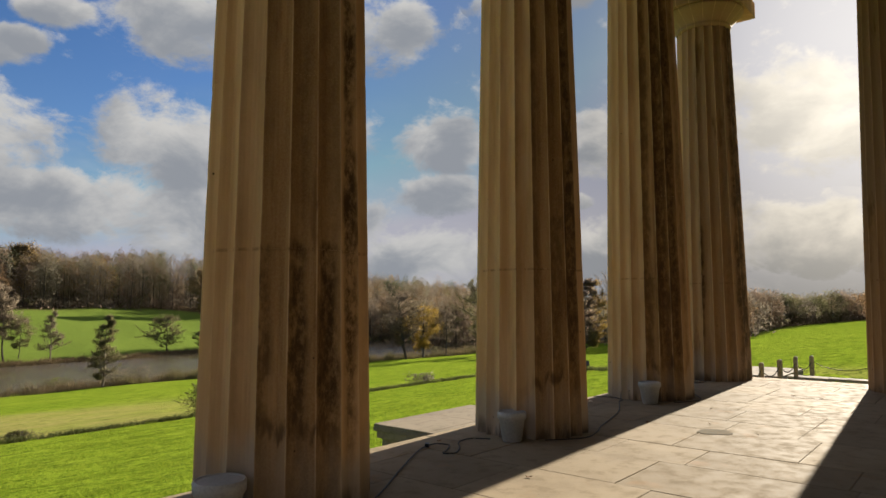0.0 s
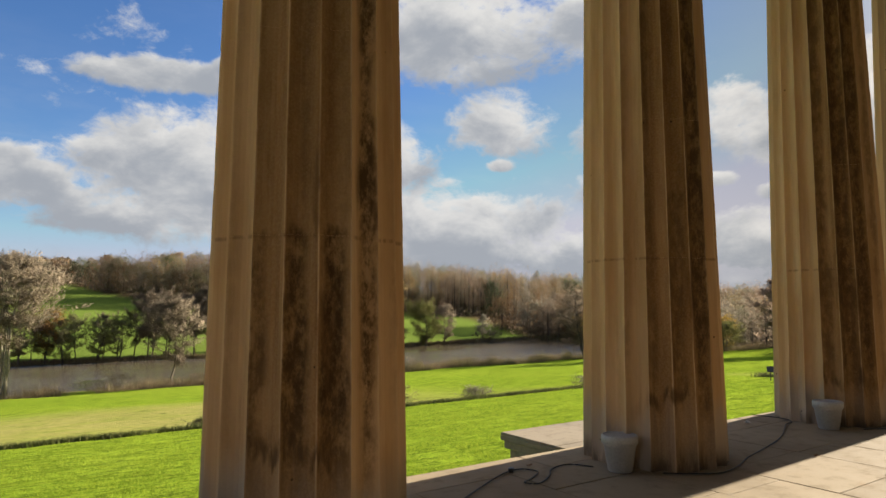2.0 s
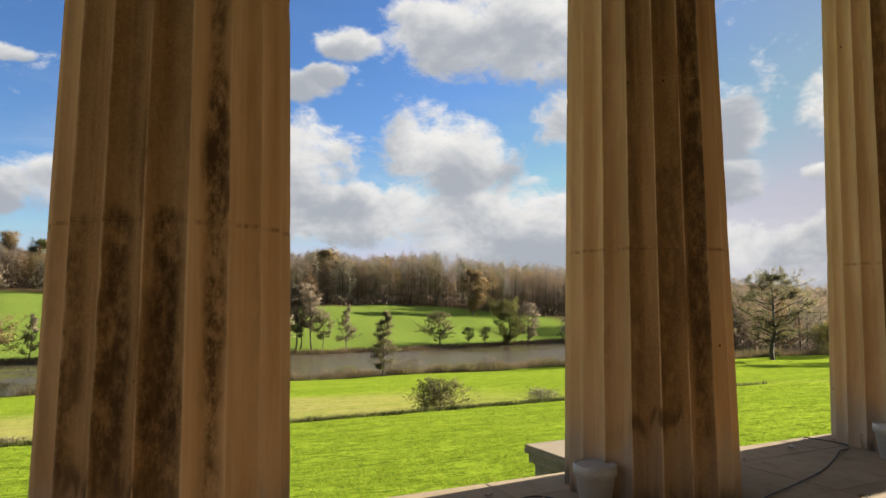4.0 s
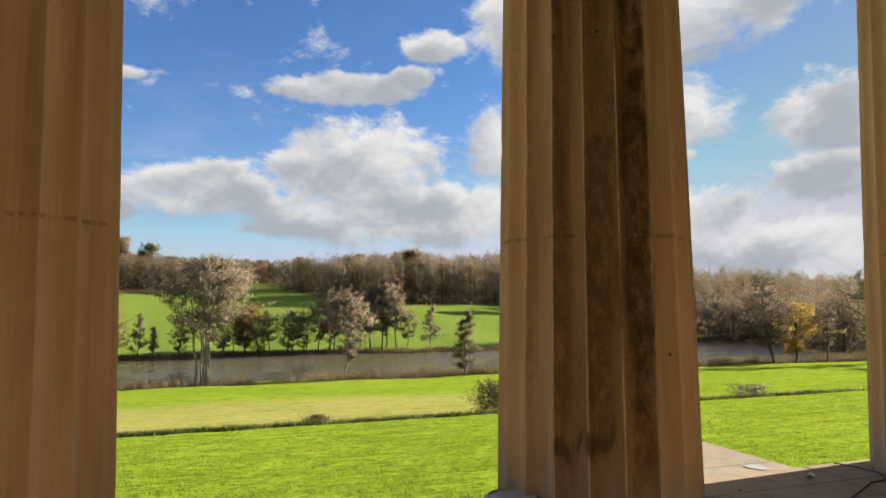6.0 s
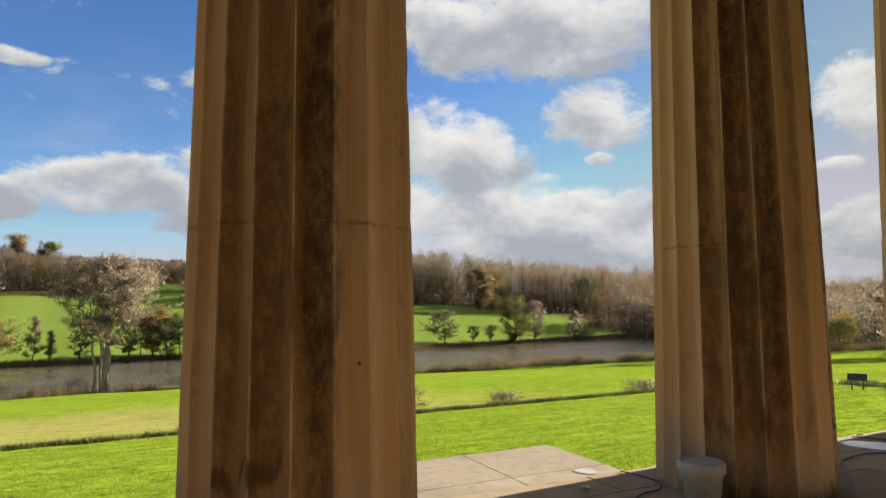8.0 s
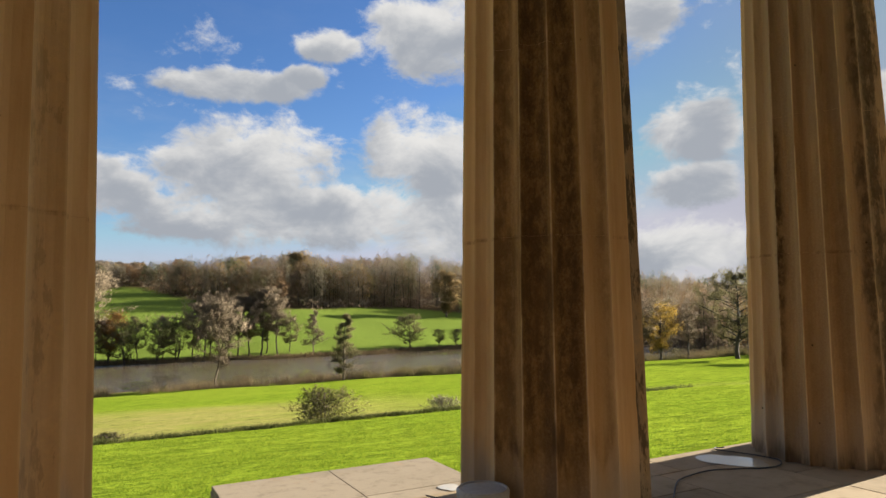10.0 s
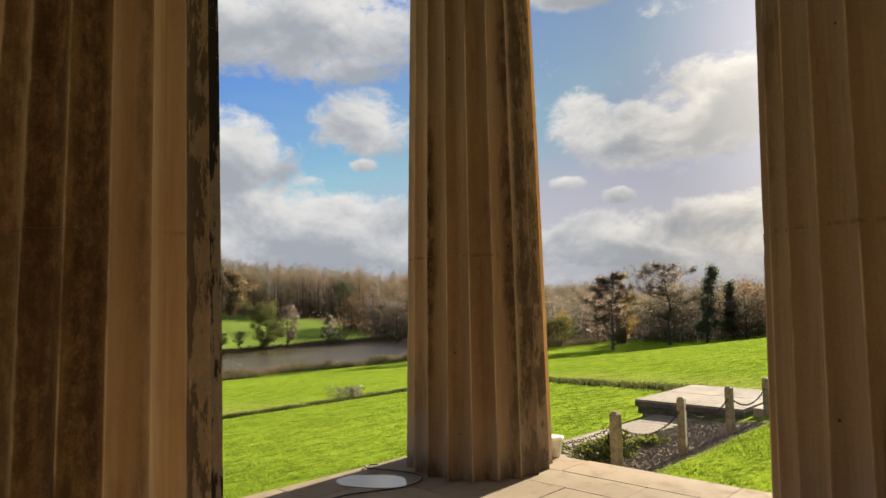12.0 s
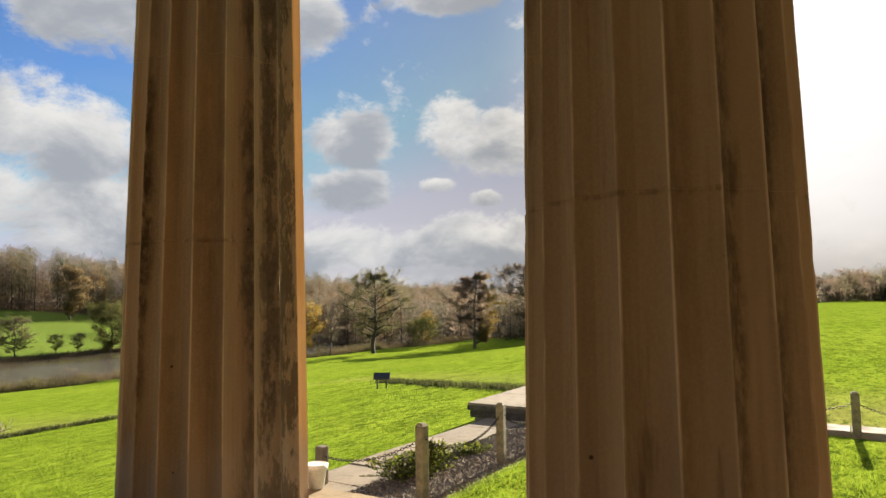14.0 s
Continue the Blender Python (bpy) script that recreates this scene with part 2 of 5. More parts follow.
def paving(name, light, dark, rough=0.75):
    m, n, b = material(name, rough)
    b.inputs["Specular IOR Level"].default_value = 0.06
    p = n.add("ShaderNodeNewGeometry").outputs["Position"]
    r = n.add("ShaderNodeObjectInfo").outputs["Random"]
    col = n.mix(r, light, tuple(c * 0.78 for c in light))
    big = n.noise(p, 0.8, 5.0, 0.6)
    col = n.mix(n.ramp(big, 0.42, 0.68, 0.0, 0.65), col, dark)
    mid = n.noise(p, 5.0, 6.0, 0.65)
    col = n.mix(n.ramp(mid, 0.5, 0.68, 0.0, 0.32), col, tuple(c * 0.6 for c in dark))
    spot = n.noise(p, 42.0, 4.0, 0.7)
    col = n.mix(n.ramp(spot, 0.6, 0.72, 0.0, 0.5), col, (0.09, 0.075, 0.055))
    warm = n.noise(p, 1.7, 3.0)
    col = n.mix(n.ramp(warm, 0.62, 0.75, 0.0, 0.35), col, (0.36, 0.2, 0.09))
    n.put(b.inputs["Base Color"], col)
    n.put(b.inputs["Roughness"], n.ramp(mid, 0.35, 0.7, rough - 0.12, rough + 0.12))
    n.put(b.inputs["Normal"], n.bump(n.math("ADD", n.math("MULTIPLY", mid, 0.6), n.math("MULTIPLY", spot, 0.35)), 0.4, 0.012))
    return m


def plain(name, color, rough=0.7, spread=0.25, scale=8.0, bump=0.2, metal=0.0):
    m, n, b = material(name, rough)
    p = coords(n)
    a = n.noise(p, scale, 5.0, 0.6)
    c = n.mix(n.ramp(a, 0.3, 0.7), tuple(v * (1 - spread) for v in color), tuple(min(1, v * (1 + spread)) for v in color))
    f = n.noise(p, scale * 9, 4.0)
    c = n.mix(n.ramp(f, 0.4, 0.7, 0.0, 0.4), c, tuple(v * 0.6 for v in color))
    n.put(b.inputs["Base Color"], c)
    b.inputs["Metallic"].default_value = metal
    n.put(b.inputs["Normal"], n.bump(f, bump, 0.01))
    return m


def foliage(name, a, bcol, through_light=0.0, rough=0.8, puff=False):
    """Leaves or twigs: each little piece has a tone of its own, and light passes through it. With puff the pieces
    are shaded as if they faced the way the crown bulges, as the mesh says."""
    m, n, b = material(name, rough)
    r = n.add("ShaderNodeNewGeometry").outputs["Random Per Island"]
    c = n.mix(r, a, bcol)
    o = n.add("ShaderNodeObjectInfo").outputs["Random"]
    c = n.mix(n.math("MULTIPLY", o, 0.3), c, tuple(v * 0.55 for v in a))
    n.put(b.inputs["Base Color"], c)
    b.inputs["Specular IOR Level"].default_value = 0.08
    if puff:
        bulge = n.add("ShaderNodeAttribute", attribute_name="bulge").outputs["Vector"]
        n.put(b.inputs["Normal"], bulge)
    if through_light:
        t = n.add("ShaderNodeBsdfTranslucent")
        n.put(t.inputs["Color"], c)
        if puff:
            n.put(t.inputs["Normal"], bulge)
        s = n.add("ShaderNodeMixShader")
        s.inputs[0].default_value = through_light
        n.tree.links.new(b.outputs[0], s.inputs[1])
        n.tree.links.new(t.outputs[0], s.inputs[2])
        n.tree.links.new(s.outputs[0], n.tree.nodes["Material Output"].inputs[0])
    return m


def ground_material():
    m, n, b = material("meadow_grass", 1.0)
    p = n.add("ShaderNodeNewGeometry").outputs["Position"]
    big = n.noise(p, 0.06, 5.0, 0.6)
    mid = n.noise(n.scaled(p, 1.0, 2.4, 1.0), 0.55, 6.0, 0.65)
    fine = n.noise(p, 9.0, 6.0, 0.7)
    speck = n.noise(n.scaled(p, 1.0, 3.2, 1.0), 4.2, 4.0, 0.8)
    tufty = n.noise(n.scaled(p, 1.0, 2.0, 1.0), 2.6, 6.0, 0.72)
    col = n.mix(n.ramp(big, 0.35, 0.65), (0.22, 0.32, 0.024), (0.285, 0.375, 0.033))
    col = n.mix(n.ramp(mid, 0.42, 0.66, 0.0, 0.75), col, (0.10, 0.15, 0.010))
    col = n.mix(n.ramp(fine, 0.5, 0.75, 0.0, 0.5), col, (0.25, 0.28, 0.03))

    # dark flecks: tussock shadows put into the colour, with paler flecks between
    col = n.mix(n.ramp(tufty, 0.50, 0.63, 0.0, 0.85), col, (0.065, 0.105, 0.01))
    col = n.mix(n.ramp(speck, 0.52, 0.60, 0.0, 0.6), col, (0.06, 0.10, 0.012))
    col = n.mix(n.ramp(speck, 0.38, 0.46, 0.55, 0.0), col, (0.36, 0.40, 0.05))

    def mask(name):
        return n.add("ShaderNodeAttribute", attribute_name=name).outputs["Fac"]
    # muted green beyond the lake: distance haze put into the colour
    col = n.mix(n.math("MULTIPLY", mask("far_haze"), 0.8), col, (0.135, 0.185, 0.04))
    dry = n.math("MULTIPLY", mask("dry"), n.ramp(n.noise(p, 0.35, 5.0), 0.35, 0.6, 0.65, 1.0))
    col = n.mix(n.math("MULTIPLY", dry, 0.8), col, n.mix(n.ramp(tufty, 0.4, 0.6), (0.40, 0.33, 0.12), (0.29, 0.26, 0.085)))
    # wider dark flecks, again tussock shade put into the colour
    fleck = n.noise(n.scaled(p, 1.0, 2.6, 1.0), 0.8, 6.0, 0.8)
    col = n.mix(n.ramp(fleck, 0.55, 0.63, 0.0, 0.8), col, (0.07, 0.10, 0.014))
    litter = n.mix(n.ramp(mid, 0.35, 0.65), (0.07, 0.05, 0.03), (0.13, 0.085, 0.045))
    col = n.mix(mask("wood"), col, litter)
    col = n.mix(n.math("MULTIPLY", mask("bank"), n.ramp(mid, 0.3, 0.6, 0.6, 1.0)), col, (0.15, 0.115, 0.055))
    grit = n.mix(n.ramp(n.noise(p, 38.0, 3.0), 0.4, 0.65), (0.10, 0.08, 0.06), (0.2, 0.17, 0.13))
    col = n.mix(mask("gravel"), col, grit)
    n.put(b.inputs["Base Color"], col)
    b.inputs["Specular IOR Level"].default_value = 0.0
    n.put(b.inputs["Normal"], n.bump(n.math("ADD", n.math("ADD", fine, n.math("MULTIPLY", tufty, 2.0)), n.math("MULTIPLY", mid, 3.0)), 0.8, 0.09))
    return m


STONE = column_stone()
FLAG = paving("buff_flagstone", (0.36, 0.282, 0.185), (0.23, 0.175, 0.11), 0.85)
COPING = paving("grey_coping_stone", (0.34, 0.28, 0.205), (0.19, 0.155, 0.11), 0.9)
JOINT = plain("joint_mortar", (0.23, 0.18, 0.118), 0.95)
# wall and ceiling stay unseen; kept dark to cut bounced light on the columns
WALL = plain("rendered_wall", (0.12, 0.092, 0.06), 0.9, 0.15, 1.5)
PLASTER = plain("ceiling_plaster", (0.15, 0.12, 0.085), 0.9, 0.12, 1.2)
MOULD = plain("black_weathered_moulding", (0.10, 0.088, 0.07), 0.95, 0.4, 6.0, 0.6)
GROUND = ground_material()
POT = plain("grey_plastic", (0.44, 0.425, 0.40), 0.5, 0.1, 5.0, 0.05)
POTWHITE = plain("white_plastic", (0.72, 0.7, 0.66), 0.5, 0.06, 5.0, 0.05)
CABLE = plain("black_rubber", (0.018, 0.017, 0.016), 0.55, 0.2, 30.0)
PLUG = plain("black_plug", (0.012, 0.012, 0.012), 0.4)
TIMBER = plain("grey_oak_post", (0.25, 0.2, 0.125), 0.9, 0.35, 9.0, 0.5)
IRON = plain("rusty_iron", (0.07, 0.05, 0.04), 0.7, 0.3, 30.0, 0.3, 0.6)
BOARD = plain("dark_painted_board", (0.018, 0.02, 0.02), 0.5)
BARK = plain("grey_brown_bark", (0.15, 0.115, 0.08), 0.95, 0.35, 3.0, 0.6)
BARKPALE = plain("pale_alder_bark", (0.235, 0.195, 0.14), 0.95, 0.3, 3.0, 0.5)
BARKDARK = plain("dark_bark", (0.055, 0.043, 0.032), 0.95, 0.3, 3.0, 0.6)
GRASS = foliage("grass_blades", (0.11, 0.19, 0.012), (0.41, 0.49, 0.05), 0.5, 0.9)
ROUGHGRASS = foliage("rough_grass_blades", (0.055, 0.075, 0.02), (0.19, 0.185, 0.065), 0.3)
REED = foliage("dry_reeds", (0.13, 0.09, 0.05), (0.32, 0.24, 0.13), 0.25)
WEED = foliage("weed_leaves", (0.14, 0.2, 0.02), (0.33, 0.32, 0.06), 0.4)
SCRUB = foliage("straw_scrub", (0.12, 0.105, 0.045), (0.27, 0.225, 0.10), 0.3)
TWIG = foliage("brown_twigs", (0.24, 0.185, 0.125), (0.40, 0.315, 0.22), 0.12, puff=True)
TWIGPINK = foliage("reddish_twigs", (0.27, 0.19, 0.14), (0.42, 0.30, 0.22), 0.12, puff=True)
TWIGPALE = foliage("pale_twigs", (0.27, 0.235, 0.17), (0.42, 0.37, 0.27), 0.12, puff=True)
TWIGGREEN = foliage("olive_twigs", (0.19, 0.17, 0.08), (0.32, 0.285, 0.14), 0.28, puff=True)
LEAFGREEN = foliage("dull_green_leaves", (0.14, 0.14, 0.04), (0.26, 0.245, 0.08), 0.3, puff=True)
LEAFDARK = foliage("dark_green_leaves", (0.085, 0.10, 0.045), (0.16, 0.175, 0.08), 0.2, puff=True)
LEAFGOLD = foliage("golden_leaves", (0.42, 0.26, 0.05), (0.62, 0.42, 0.10), 0.35, puff=True)
LEAFTAWNY = foliage("tawny_beech_leaves", (0.27, 0.185, 0.085), (0.39, 0.28, 0.135), 0.3, puff=True)
LEAFORANGE = foliage("orange_brown_leaves", (0.27, 0.145, 0.045), (0.40, 0.225, 0.075), 0.3, puff=True)
LEAFRUSSET = foliage("russet_leaves", (0.16, 0.092, 0.05), (0.27, 0.165, 0.085), 0.2, puff=True)


LEAFFIR = foliage("fir_needles", (0.16, 0.17, 0.11), (0.27, 0.28, 0.18), 0.4, puff=True)
# far wood tones, paler and greyer: distance haze put into the colour
WOODBARE = foliage("far_bare_twigs", (0.26, 0.215, 0.16), (0.39, 0.325, 0.245), 0.45, puff=True)
WOODPINK = foliage("far_reddish_twigs", (0.28, 0.20, 0.145), (0.41, 0.295, 0.21), 0.45, puff=True)
WOODPALE = foliage("far_pale_twigs", (0.27, 0.235, 0.165), (0.39, 0.34, 0.24), 0.45, puff=True)
WOODGREEN = foliage("far_olive_leaves", (0.165, 0.155, 0.075), (0.28, 0.255, 0.125), 0.45, puff=True)
WOODRUSSET = foliage("far_russet_leaves", (0.25, 0.155, 0.085), (0.37, 0.235, 0.125), 0.45, puff=True)
WOODGOLD = foliage("far_tawny_leaves", (0.34, 0.215, 0.075), (0.46, 0.30, 0.11), 0.45, puff=True)
WOODDARK = foliage("far_dark_leaves", (0.085, 0.10, 0.05), (0.15, 0.165, 0.085), 0.3, puff=True)


def water_material():
    m, n, b = material("lake_water", 0.05)
    p = n.add("ShaderNodeNewGeometry").outputs["Position"]
    b.inputs["Base Color"].default_value = (0.10, 0.078, 0.05, 1)
    # gusts roughen some stretches, so that they mirror the sky; the rest lies still
    gust = n.ramp(n.noise(n.scaled(p, 0.012, 0.05, 1.0), 1.0, 4.0, 0.6), 0.40, 0.56)
    ripple = n.noise(n.scaled(p, 0.5, 1.6, 1.0), 1.6, 5.0)
    bump = n.add("ShaderNodeBump")
    n.put(bump.inputs["Height"], ripple)
    n.put(bump.inputs["Strength"], n.math("ADD", n.math("MULTIPLY", gust, 0.75), 0.10))
    bump.inputs["Distance"].default_value = 0.25
    n.put(b.inputs["Normal"], bump.outputs[0])
    n.put(b.inputs["Roughness"], n.ramp(gust, 0.0, 1.0, 0.04, 0.16))
    return m


def puddle_material():
    m, n, b = material("rain_water", 0.03)
    # pale base: some of the sky's reflection is put into the colour
    b.inputs["Base Color"].default_value = (0.42, 0.38, 0.31, 1)
    b.inputs["Specular IOR Level"].default_value = 1.0
    p = n.add("ShaderNodeNewGeometry").outputs["Position"]
    n.put(b.inputs["Normal"], n.bump(n.noise(p, 6.0, 2.0), 0.03, 0.02))
    return m


WATER, PUDDLE = water_material(), puddle_material()
GLASS, _n, _b = material("lamp_glass", 0.12)
_b.inputs["Base Color"].default_value = (0.42, 0.44, 0.47, 1)
_b.inputs["Specular IOR Level"].default_value = 0.8


# ---------------------------------------------------------------- mesh helpers
def mesh(name, verts, faces, mats, slots=None, smooth=False):
    me = bpy.data.meshes.new(name)
    me.from_pydata([tuple(v) for v in verts], [], [tuple(f) for f in faces])
    for m in (mats if isinstance(mats, (list, tuple)) else [mats]):
        me.materials.append(m)
    if slots is not None:
        me.polygons.foreach_set("material_index", slots)
    if smooth:
        me.polygons.foreach_set("use_smooth", [True] * len(me.polygons))
    me.update()
    return me


def child(name, me, parent, label=""):
    ob = new(name, me)
    ob.parent = parent
    return tagged(ob, label) if label else ob


def part(name, bm, mat, parent, label=""):
    me = bpy.data.meshes.new(name)
    bm.to_mesh(me)
    bm.free()
    me.materials.append(mat)
    return child(name, me, parent, label)


def thing(name, at, label, category, group="", turn=0.0):
    ob = new(name)
    ob.empty_display_size = 0.2
    ob.matrix_basis = pose(*at, 0, 0, turn)
    return tagged(ob, label, category, group)


def structure(name, bm, mat, label=""):
    me = bpy.data.meshes.new(name)
    bm.to_mesh(me)
    bm.free()
    me.materials.append(mat)
    return tagged(new(name, me), label, kind="structure")


def box(x0, y0, z0, x1, y1, z1, bevel=0.0, bm=None):
    own = bmesh.new()
    bmesh.ops.create_cube(own, size=1)
    for v in own.verts:
        v.co = Vector(((x0 + x1) / 2 + v.co.x * (x1 - x0), (y0 + y1) / 2 + v.co.y * (y1 - y0), (z0 + z1) / 2 + v.co.z * (z1 - z0)))
    if bevel:
        bmesh.ops.bevel(own, geom=own.edges[:], offset=bevel, segments=2, affect="EDGES", profile=0.6)
    if bm is None:
        return own
    me = bpy.data.meshes.new("tmp")
    own.to_mesh(me)
    own.free()
    bm.from_mesh(me)
    bpy.data.meshes.remove(me)
    return bm


def lathe(profile, segments=40):
    """A turned shape from (radius, height) pairs."""
    bm = bmesh.new()
    rings = []
    for r, z in profile:
        rings.append([bm.verts.new((r * math.cos(2 * math.pi * i / segments), r * math.sin(2 * math.pi * i / segments), z)) for i in range(segments)])
    for a, b in zip(rings, rings[1:]):
        for i in range(segments):
            f = bm.faces.new((a[i], a[(i + 1) % segments], b[(i + 1) % segments], b[i]))
            f.smooth = True
    for ring, flip in ((rings[0], True), (rings[-1], False)):
        if profile[0 if flip else -1][0] > 1e-4:
            bm.faces.new(ring[::-1] if flip else ring)
    return bm


def tubes(paths, sides=5):
    """Tapered tubes; each path is a list of (point, radius)."""
    V, F = [], []
    for path in paths:
        pts = [Vector(p) for p, _ in path]
        base = len(V)
        for i, (p, r) in enumerate(path):
            d = (pts[min(i + 1, len(pts) - 1)] - pts[max(i - 1, 0)]).normalized()
            u = d.orthogonal().normalized()
            w = d.cross(u)
            for k in range(sides):
                a = 2 * math.pi * k / sides
                V.append(pts[i] + (u * math.cos(a) + w * math.sin(a)) * r)
        for i in range(len(path) - 1):
            for k in range(sides):
                a, b = base + i * sides + k, base + i * sides + (k + 1) % sides
                F.append((a, b, b + sides, a + sides))
        F.append(tuple(base + (len(path) - 1) * sides + k for k in range(sides)))
    return V, F


def smooth_line(points, steps=6):
    """A curve through the points (Catmull-Rom)."""
    P = [Vector(p) for p in points]
    out = []
    for i in range(len(P) - 1):
        a, b, c, d = P[max(i - 1, 0)], P[i], P[i + 1], P[min(i + 2, len(P) - 1)]
        for s in range(steps):
            t = s / steps
            out.append(0.5 * (2 * b + (c - a) * t + (2 * a - 5 * b + 4 * c - d) * t * t + (3 * b - a - 3 * c + d) * t ** 3))
    return out + [P[-1]]


# ---------------------------------------------------------------- ground
HEDGE_Y, HEDGE_R = 21.6, 3.0
HEDGE_SIDE, HEDGE_OUT = (30.2, 9.6), (0.85, -0.53)   # a point of the returning side, and the way it faces


def step01(a, b, v):
    t = np.clip((v - a) / (b - a), 0, 1)
    return t * t * (3 - 2 * t)


def past_hedge(x, y):
    """Metres beyond the sunk line that ends the lawn."""
    front = np.maximum(y - HEDGE_Y + HEDGE_R, 0)
    side = np.maximum((x - HEDGE_SIDE[0]) * HEDGE_OUT[0] + (y - HEDGE_SIDE[1]) * HEDGE_OUT[1] + HEDGE_R, 0)
    return np.hypot(front, side) - HEDGE_R


def banks(x):
    near = 125.0 - 20 * step01(100, 185, x) + 2.0 * np.sin(x * 0.05) + 1.0 * np.sin(x * 0.17)
    far = 188.0 + 0.12 * np.maximum(x - 60, 0) + 3 * np.sin(x * 0.045 + 1) + 1.2 * np.sin(x * 0.21)
    return near, far


def height(x, y):
    x, y = np.asarray(x, float), np.asarray(y, float)
    z = -1.0 - 0.1015 * np.maximum(y, 0)
    z = z - 0.32 * step01(-0.15, 0.9, past_hedge(x, y))
    z = z - 3.2 * np.exp(-((x - 155) / 60) ** 2 - ((y - 60) / 28) ** 2)
    z = z + 0.12 * np.sin(x * 0.21 + y * 0.13) * step01(26, 40, y)
    near, far = banks(x)
    z = np.maximum(z, -13.75)
    inside = np.minimum(y - near, far - y)
    bed = -13.75 - 1.6 * step01(-0.5, 3.0, inside)
    up = y - far
    hill = -13.75 + 0.5 * step01(0, 4, up) + 0.148 * np.maximum(up - 3, 0) * step01(0, 25, up)
    hill = -13.25 + (hill + 13.25) * (1 - 0.40 * step01(190, 300, x))
    hill = hill * (1 - step01(430, 520, y)) + (22 - 14 * step01(190, 300, x)) * step01(430, 520, y)
    return np.where(up > 0, np.maximum(hill, -13.75), np.where(y > near - 0.5, bed, z))


def wood_edge(x):
    """Distance y at which the woods on the far slope begin."""
    return 318 - 36 * step01(18, 70, x) - 24 * step01(140, 220, x) + 6 * np.sin(x * 0.06) + 34 * np.exp(-((x - 18) / 20) ** 2)


def ground():
    radii = np.concatenate([np.linspace(0, 60, 101), np.geomspace(60.9, 620, 150)[0:], np.geomspace(650, 4000, 14)])
    angles = np.linspace(0, 2 * np.pi, 361)[:-1]
    R, A = np.meshgrid(radii[1:], angles, indexing="ij")
    X, Y = 6 + R * np.sin(A), R * np.cos(A)
    Z = height(X, Y)
    V = np.stack([X, Y, Z], -1).reshape(-1, 3)
    n = len(angles)
    V = np.concatenate([V, [[6, 0, -1.0]]])
    F = [(len(V) - 1, i, (i + 1) % n) for i in range(n)]
    for k in range(len(radii) - 2):
        for i in range(n):
            j = (i + 1) % n
            F.append((k * n + i, (k + 1) * n + i, (k + 1) * n + j, k * n + j))
    me = mesh("ground", V, F, GROUND, smooth=True)
    if me.polygons[5].normal.z < 0:
        me.flip_normals()
    x, y = V[:, 0], V[:, 1]
    d = past_hedge(x, y)
    near, far = banks(x)
    dry = step01(0.3, 1.5, d) * (1 - step01(20, 36, d)) * (1 - step01(10, 34, x)) + 0.35 * step01(0.3, 1.5, d) * (1 - step01(3, 9, d))
    wood = np.maximum(step01(-3, 5, y - wood_edge(x)), step01(184, 196, x) * step01(40, 62, y))
    wood = np.maximum(wood, step01(250, 262, x) * step01(-5, 25, y))
    bank = step01(-3.5, -0.8, y - near) * (1 - step01(2, 5, y - far))
    gravel = step01(12.0, 12.2, x) * (1 - step01(20.3, 20.6, x)) * step01(0.22, 0.5, y) * (1 - step01(2.0, 2.15, y))
    # where distance haze is put into the field's colour
    far_haze = step01(0, 6, y - far)
    for key, val in (("far_haze", far_haze), ("dry", dry), ("wood", wood), ("bank", bank), ("gravel", gravel)):
        me.attributes.new(key, "FLOAT", "POINT").data.foreach_set("value", np.clip(val, 0, 1).astype(np.float32))
    tagged(new("ground", me), "bright green meadow falling towards a lake", kind="structure")


ground()
lake = bmesh.new()
for p in ((-400, 100, -14.1), (520, 80, -14.1), (520, 250, -14.1), (-400, 250, -14.1)):
    lake.verts.new(p)
lake.faces.new(lake.verts)
structure("water", lake, WATER, "still brown lake water reflecting trees")

# ---------------------------------------------------------------- portico
PITCH, CORNER, SIDE = 3.7435, 10.922, 10.848
COLUMN_TOP, RETURN_Y = 8.2, -3.4135
FRONT, RIGHT, LEFT, BACK = 0.74, 11.64, -8.0, -7.3


def shaft_radius(z):
    return 0.7059 - 0.01709 * z - 0.0006 * z * z


